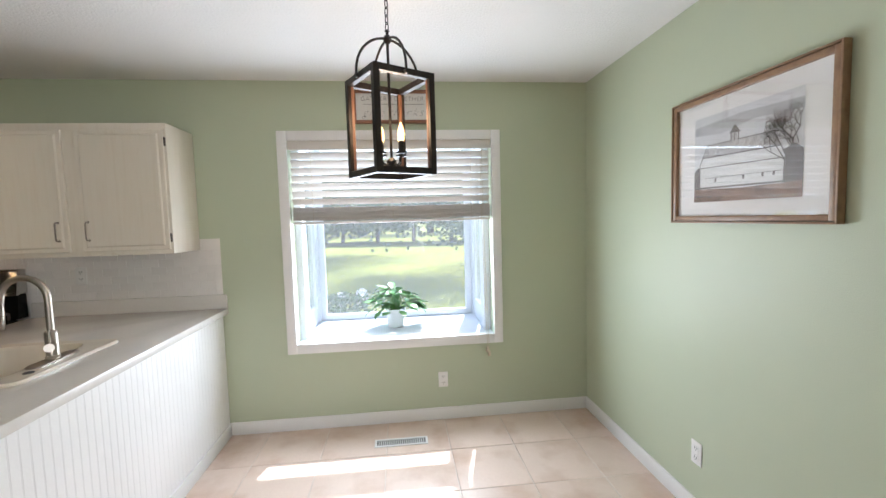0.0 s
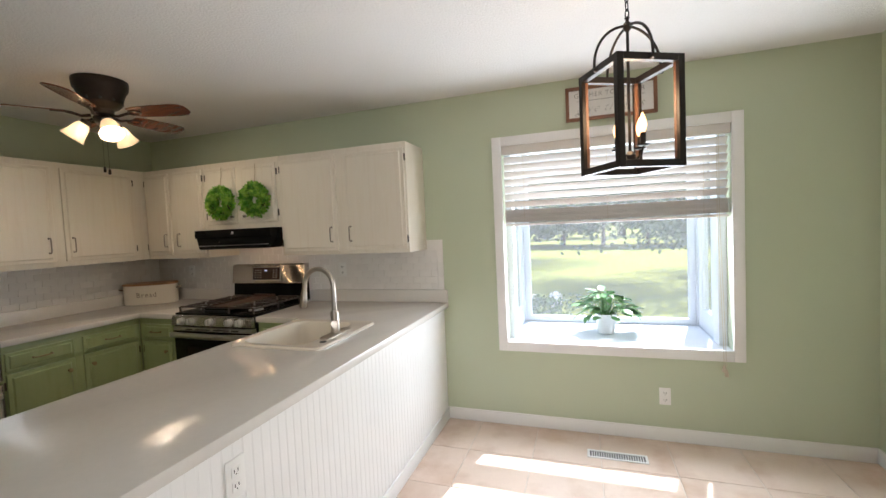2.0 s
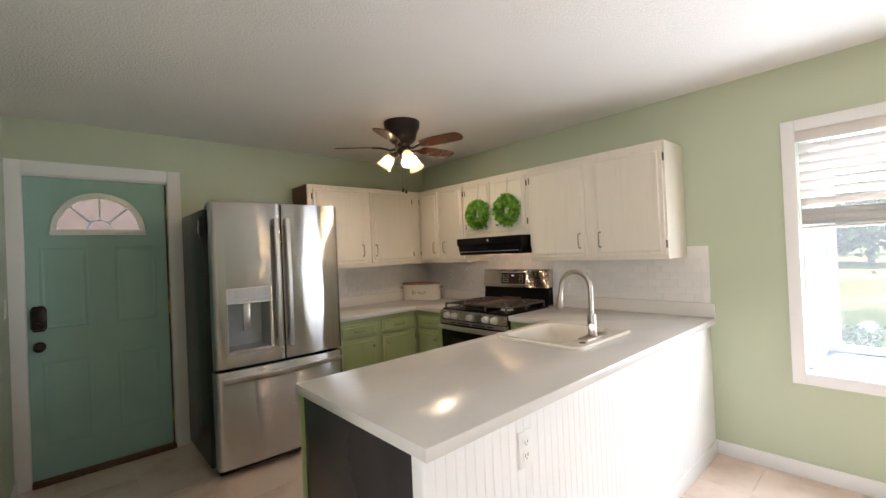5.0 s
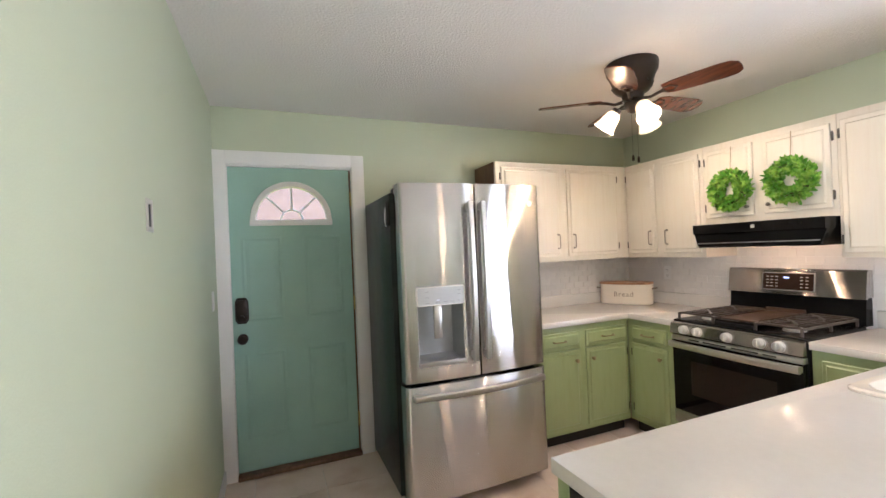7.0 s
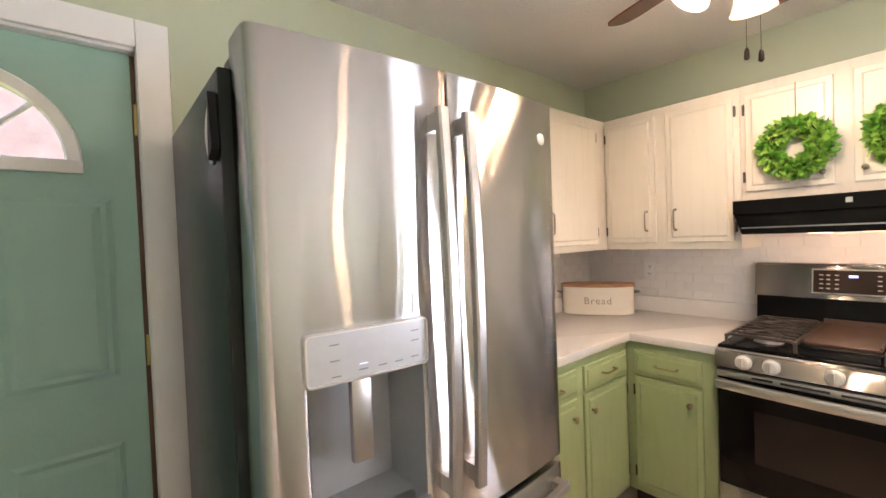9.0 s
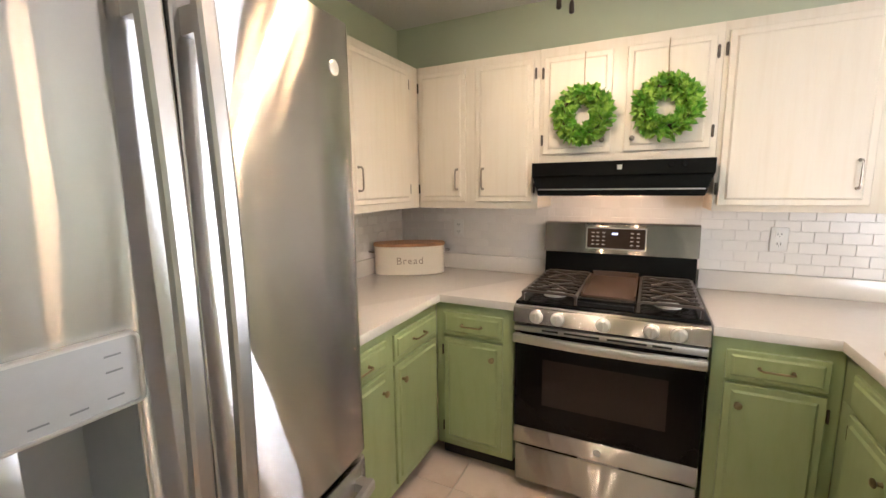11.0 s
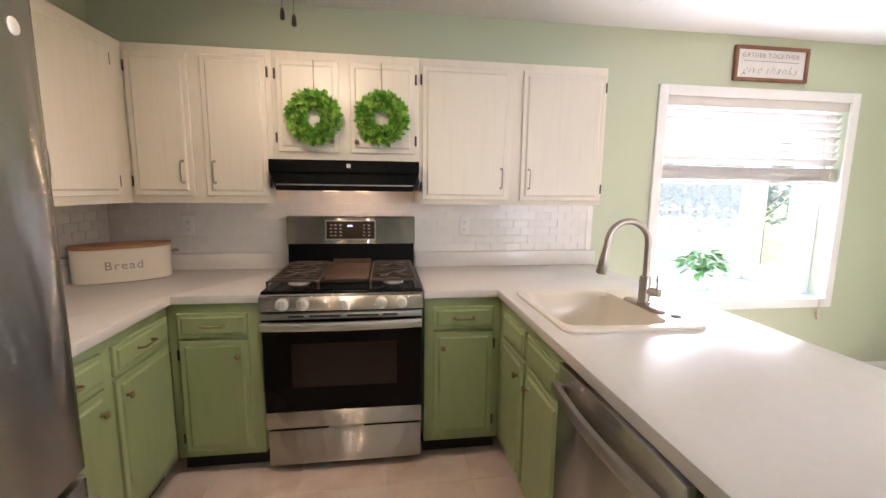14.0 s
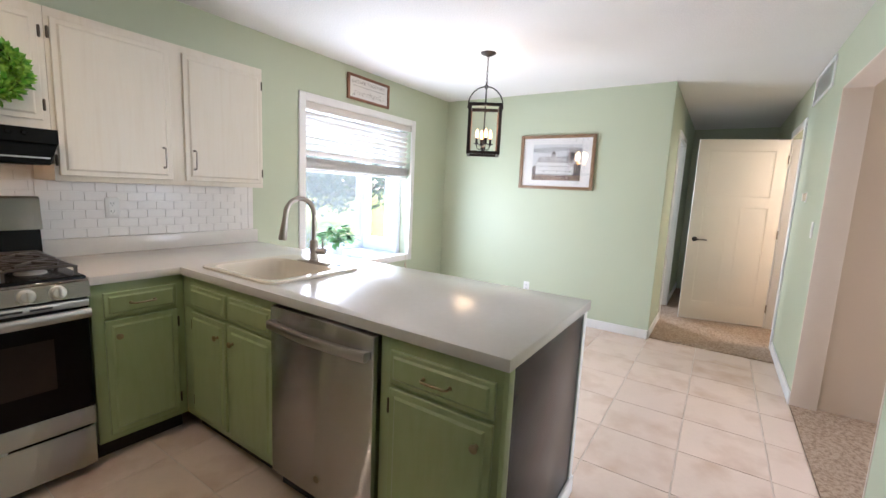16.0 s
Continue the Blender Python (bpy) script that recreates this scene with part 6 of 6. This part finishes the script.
for fr_ in (1, -1):
    for x0, x1, z0, z1 in ((0.11, DW_ - 0.11, 1.44, 1.94), (0.11, 0.37, 0.22, 1.33), (0.47, DW_ - 0.11, 0.22, 1.33)):
        bm = bmesh.new()
        b = 0.012
        for r in ((x0, x1, z1 - b, z1), (x0, x1, z0, z0 + b), (x0, x0 + b, z0 + b, z1 - b), (x1 - b, x1, z0 + b, z1 - b)):
            ya, yb = sorted((fr_ * 0.0162, fr_ * 0.0182))
            box(bm, r[0], r[1], ya, yb, r[2], r[3])
        part("panel_moulding", bm, DOOR_CREAM, hdr, smooth=False)
    bm = bmesh.new()
    lathe(bm, [(0.027, 0.016), (0.027, 0.024), (0.012, 0.03), (0.011, 0.055)], (DW_ - 0.065, 0, 0.945), 18, Matrix.Rotation(radians(-90 * fr_), 3, "X"))
    tube(bm, [(DW_ - 0.065, fr_ * 0.05, 0.945), (DW_ - 0.10, fr_ * 0.054, 0.945), (DW_ - 0.18, fr_ * 0.052, 0.943)], [0.010, 0.008, 0.007], 8)
    part("lever_handle", bm, BLACK_MATT, hdr, "black lever handle")
for z in (0.22, 1.05, 1.85):
    bm = bmesh.new()
    rod(bm, (-0.004, 0.018, z - 0.045), (-0.004, 0.018, z + 0.045), 0.007, 10)
    part("hinge", bm, NICKEL, hdr)

# ---- outdoors ----
setting("ground", plate(bmesh.new(), (-300, 300), (NY + 0.12, 400), (-0.8, -0.35), "z"), LAWN, "sunlit green lawn reaching the distance", "lawn")
setting("ground_front", plate(bmesh.new(), (-300, WX - 0.12), (-200, NY + 0.12), (-0.8, -0.35), "z"), LAWN, "lawn beside the house", "lawn")
setting("patio", bbox(-4.5, 2.5, NY + 0.4, 7.2, -0.34, -0.28, w=0.01), PATIO, "pale concrete patio below the window", "patio")
setting("porch_wall", bbox(-8.2, -8.0, -2.5, 3.5, -0.35, 2.9, w=0.0), BRICK_OUT, "sunlit brick wall beyond the entry door", "wall")


def tree(at, height, spread, seed, trunk_r, low, group="yard trees", leaves=5200, size=0.16, label="leafy green yard tree with a dark trunk"):
    t = thing("tree", label, "tree", at, 0, group, True)
    r = random.Random(seed)
    bm = bmesh.new()
    tube(bm, [(0, 0, -0.1), (0.05, 0.02, height * 0.2), (-0.05, 0.05, height * 0.45), (0.0, 0, height * 0.75)], [trunk_r * 1.3, trunk_r, trunk_r * 0.7, trunk_r * 0.25], 10)
    ends = []
    for i in range(13):
        a = r.uniform(0, 2 * math.pi)
        z = height * r.uniform(0.25, 0.65)
        L = spread * r.uniform(0.6, 1.0)
        e = Vector((math.cos(a) * L, math.sin(a) * L, z + r.uniform(-0.05, 0.3) * height * 0.6))
        mid = Vector((e.x * 0.5, e.y * 0.5, (z + e.z) / 2 + 0.3))
        tube(bm, [(0, 0, z * 0.9), mid, e], [trunk_r * 0.45, trunk_r * 0.25, trunk_r * 0.08], 6)
        ends += [e, mid, (e + mid) / 2]
    part("trunk", bm, BARK, t)
    verts, faces = [], []
    for i in range(leaves):
        c = r.choice(ends) + Vector((r.gauss(0, 1), r.gauss(0, 1), r.gauss(0, 0.8))) * spread * 0.24
        if c.z < low:
            c.z = low + 0.45 * (1 + math.sin(1.7 * c.x + seed) * math.cos(1.3 * c.y)) * r.random() + abs(r.gauss(0, 0.35))
        d = Vector((r.uniform(-1, 1), r.uniform(-1, 1), r.uniform(-1, 0.4))).normalized()
        s = d.orthogonal().normalized() * size * 0.45
        k = len(verts)
        verts += [c, c + d * size * 0.5 + s, c + d * size, c + d * size * 0.5 - s]
        faces.append((k, k + 1, k + 2, k + 3))
    me = bpy.data.meshes.new("crown")
    me.from_pydata([tuple(v) for v in verts], [], faces)
    me.materials.append(TREE_LEAF)
    ob = new("crown", me)
    ob.parent = t
    tagged(ob, kind="stuff")


tree((1.7, 14.5, -0.35), 7.0, 4.3, 2, 0.10, 0.8, leaves=24000, size=0.15)
tree((-5.2, 22.0, -0.35), 8.5, 4.2, 1, 0.22, 1.2, leaves=9000, size=0.2)
tree((7.5, 19.0, -0.35), 8.5, 4.2, 3, 0.24, 1.3, leaves=6000, size=0.22)
tree((4.6, 9.2, -0.35), 4.6, 1.5, 4, 0.07, 0.9, leaves=3000, size=0.14)
for i in range(17):
    tree((-24 + i * 3.0, 33 + (i * 29 % 5), -0.35), 5.0 + i % 3, 2.7, 50 + i, 0.14, 0.05, "lawn edge trees", 9000, 0.42, "dense low tree at the edge of the lawn")
for i, x in enumerate((-34, -24, -15, -6, 3, 12, 21, 30, 40)):
    tree((x, 52 + (i * 37 % 9), -0.35), 13 + i % 3, 5.5, 20 + i, 0.4, 0.3, "far trees", 3200, 0.55, "distant leafy tree at the lawn's far edge")

bush = thing("flower_bush", "low white flowering bush beside the patio", "bush", (-2.3, 7.75, -0.35), local=True)
rnd = random.Random(31)
PETAL = mat("white_petal", (0.80, 0.79, 0.78), 0.6)
for k in range(7):
    c = Vector((rnd.uniform(-0.55, 0.55), rnd.uniform(-0.3, 0.3), rnd.uniform(0.42, 0.66)))
    bm = bmesh.new()
    for i in range(160):
        d = Vector((rnd.gauss(0, 1), rnd.gauss(0, 1), rnd.gauss(0, 1))).normalized()
        u = d.orthogonal().normalized() * 0.02
        w = d.cross(u)
        p = c + d * rnd.uniform(0.10, 0.125)
        bm.faces.new([bm.verts.new(p + q) for q in (u, w, -u, -w)])
    tagged(part("flower_head", bm, PETAL, bush, smooth=False), kind="stuff")
bm = bmesh.new()
for i in range(1400):
    p = Vector((rnd.gauss(0, 0.36), rnd.gauss(0, 0.22), rnd.uniform(0.05, 0.58)))
    d = Vector((rnd.gauss(0, 1), rnd.gauss(0, 1), rnd.gauss(0.4, 1))).normalized()
    u = d.orthogonal().normalized() * 0.025
    bm.faces.new([bm.verts.new(p + q) for q in (-d * 0.04, u, d * 0.04, -u)])
tagged(part("foliage", bm, TREE_LEAF, bush, smooth=False), kind="stuff")
bm = bmesh.new()
for k in range(6):
    tube(bm, [(0, 0, -0.02), (rnd.uniform(-0.15, 0.15), rnd.uniform(-0.1, 0.1), 0.25), (rnd.uniform(-0.4, 0.4), rnd.uniform(-0.2, 0.2), 0.5)], [0.012, 0.009, 0.004], 6)
part("stems", bm, BARK, bush)

# ---- backsplash ----
RNDT = random.Random(21)


def brick_mesh(w, h, d=0.0042):
    bm = bbox(-w / 2, w / 2, -d, 0.0, -h / 2, h / 2, w=0.0009, seg=1)
    return mesh_of("tile", bm, SPLASH_TILE, False)


BMESH = {}


def splash(parent, x0, x1, z0, z1, place, pitch=(0.1015, 0.0515), shifted=0.0):
    g, row, z = 0.0022, 0, z0
    while z < z1 - 0.006:
        h = min(pitch[1], z1 - z) - g
        x = x0 - (pitch[0] / 2 if row % 2 else 0.0) - shifted
        while x < x1 - 0.004:
            a, b = max(x, x0), min(x + pitch[0], x1)
            if b - a > 0.012:
                key = (round(b - a - g, 4), round(h, 4))
                if key not in BMESH:
                    BMESH[key] = brick_mesh(*key)
                ob = new("tile", BMESH[key])
                ob.parent = parent
                ob.matrix_basis = place((a + b) / 2, z + h / 2) @ pose(0, 0, 0, RNDT.uniform(-0.25, 0.25), 0, RNDT.uniform(-0.25, 0.25))
            x += pitch[0]
        z += pitch[1]
        row += 1


bn = setting("backsplash_north", bbox(WX + 0.001, -2.43, NY - 0.004, NY - 0.0008, 0.90, 1.40, w=0), SPLASH_GROUT, "white subway tile backsplash behind the range", "backsplash")
bw = setting("backsplash_west", bbox(WX + 0.0008, WX + 0.004, 1.872, NY - 0.005, 1.0, 1.335, w=0), SPLASH_GROUT, "white subway tile backsplash beside the refrigerator", "backsplash")
splash(bn, -3.645, -2.475, 1.014, 1.327, lambda u, v: pose(u, NY - 0.0038, v))
splash(bn, WX + 0.012, -4.41, 1.014, 1.327, lambda u, v: pose(u, NY - 0.0038, v), shifted=0.03)
splash(bn, -4.409, -3.647, 1.2195, 1.395, lambda u, v: pose(u, NY - 0.0038, v), shifted=0.02)
splash(bw, 1.874, NY - 0.012, 1.014, 1.327, lambda u, v: pose(WX + 0.0038, u, v, 0, 0, 90))
for z in (1.014, 1.118, 1.222):
    key = (0.040, 0.102)
    if key not in BMESH:
        BMESH[key] = brick_mesh(*key)
    ob = new("tile", BMESH[key])
    ob.parent = bn
    ob.matrix_basis = pose(-2.452, NY - 0.0038, z + 0.051)

# ---- floor tiles ----
floor = setting("floor", bbox(WX + 0.001, 0.26, SY + 0.001, NY - 0.001, -0.0039, -0.0030, w=0), GROUT, "beige stone-look tiled floor with pale grout", "floor")
TP, TG = 0.416, 0.005
FMESH = {}
RNDF = random.Random(8)
y = 0.165 - TP
while y < NY:
    ya, yb = max(y, SY), min(y + TP, NY)
    x = -0.085 - TP * 13
    while x < 0.265:
        xa, xb = max(x, WX), min(x + TP, 0.263)
        if xb - xa > 0.02 and yb - ya > 0.02:
            key = (round(xb - xa - TG, 4), round(yb - ya - TG, 4))
            if key not in FMESH:
                FMESH[key] = mesh_of("floor_tile", bbox(-key[0] / 2, key[0] / 2, -key[1] / 2, key[1] / 2, -0.006, 0.0, w=0.0018, seg=1), FLOOR_TILE, False)
            ob = new("floor_tile", FMESH[key])
            ob.parent = floor
            ob.matrix_basis = pose((xa + xb) / 2, (ya + yb) / 2, 0, RNDF.uniform(-0.06, 0.06), RNDF.uniform(-0.06, 0.06), 0)
        x += TP
    y += TP
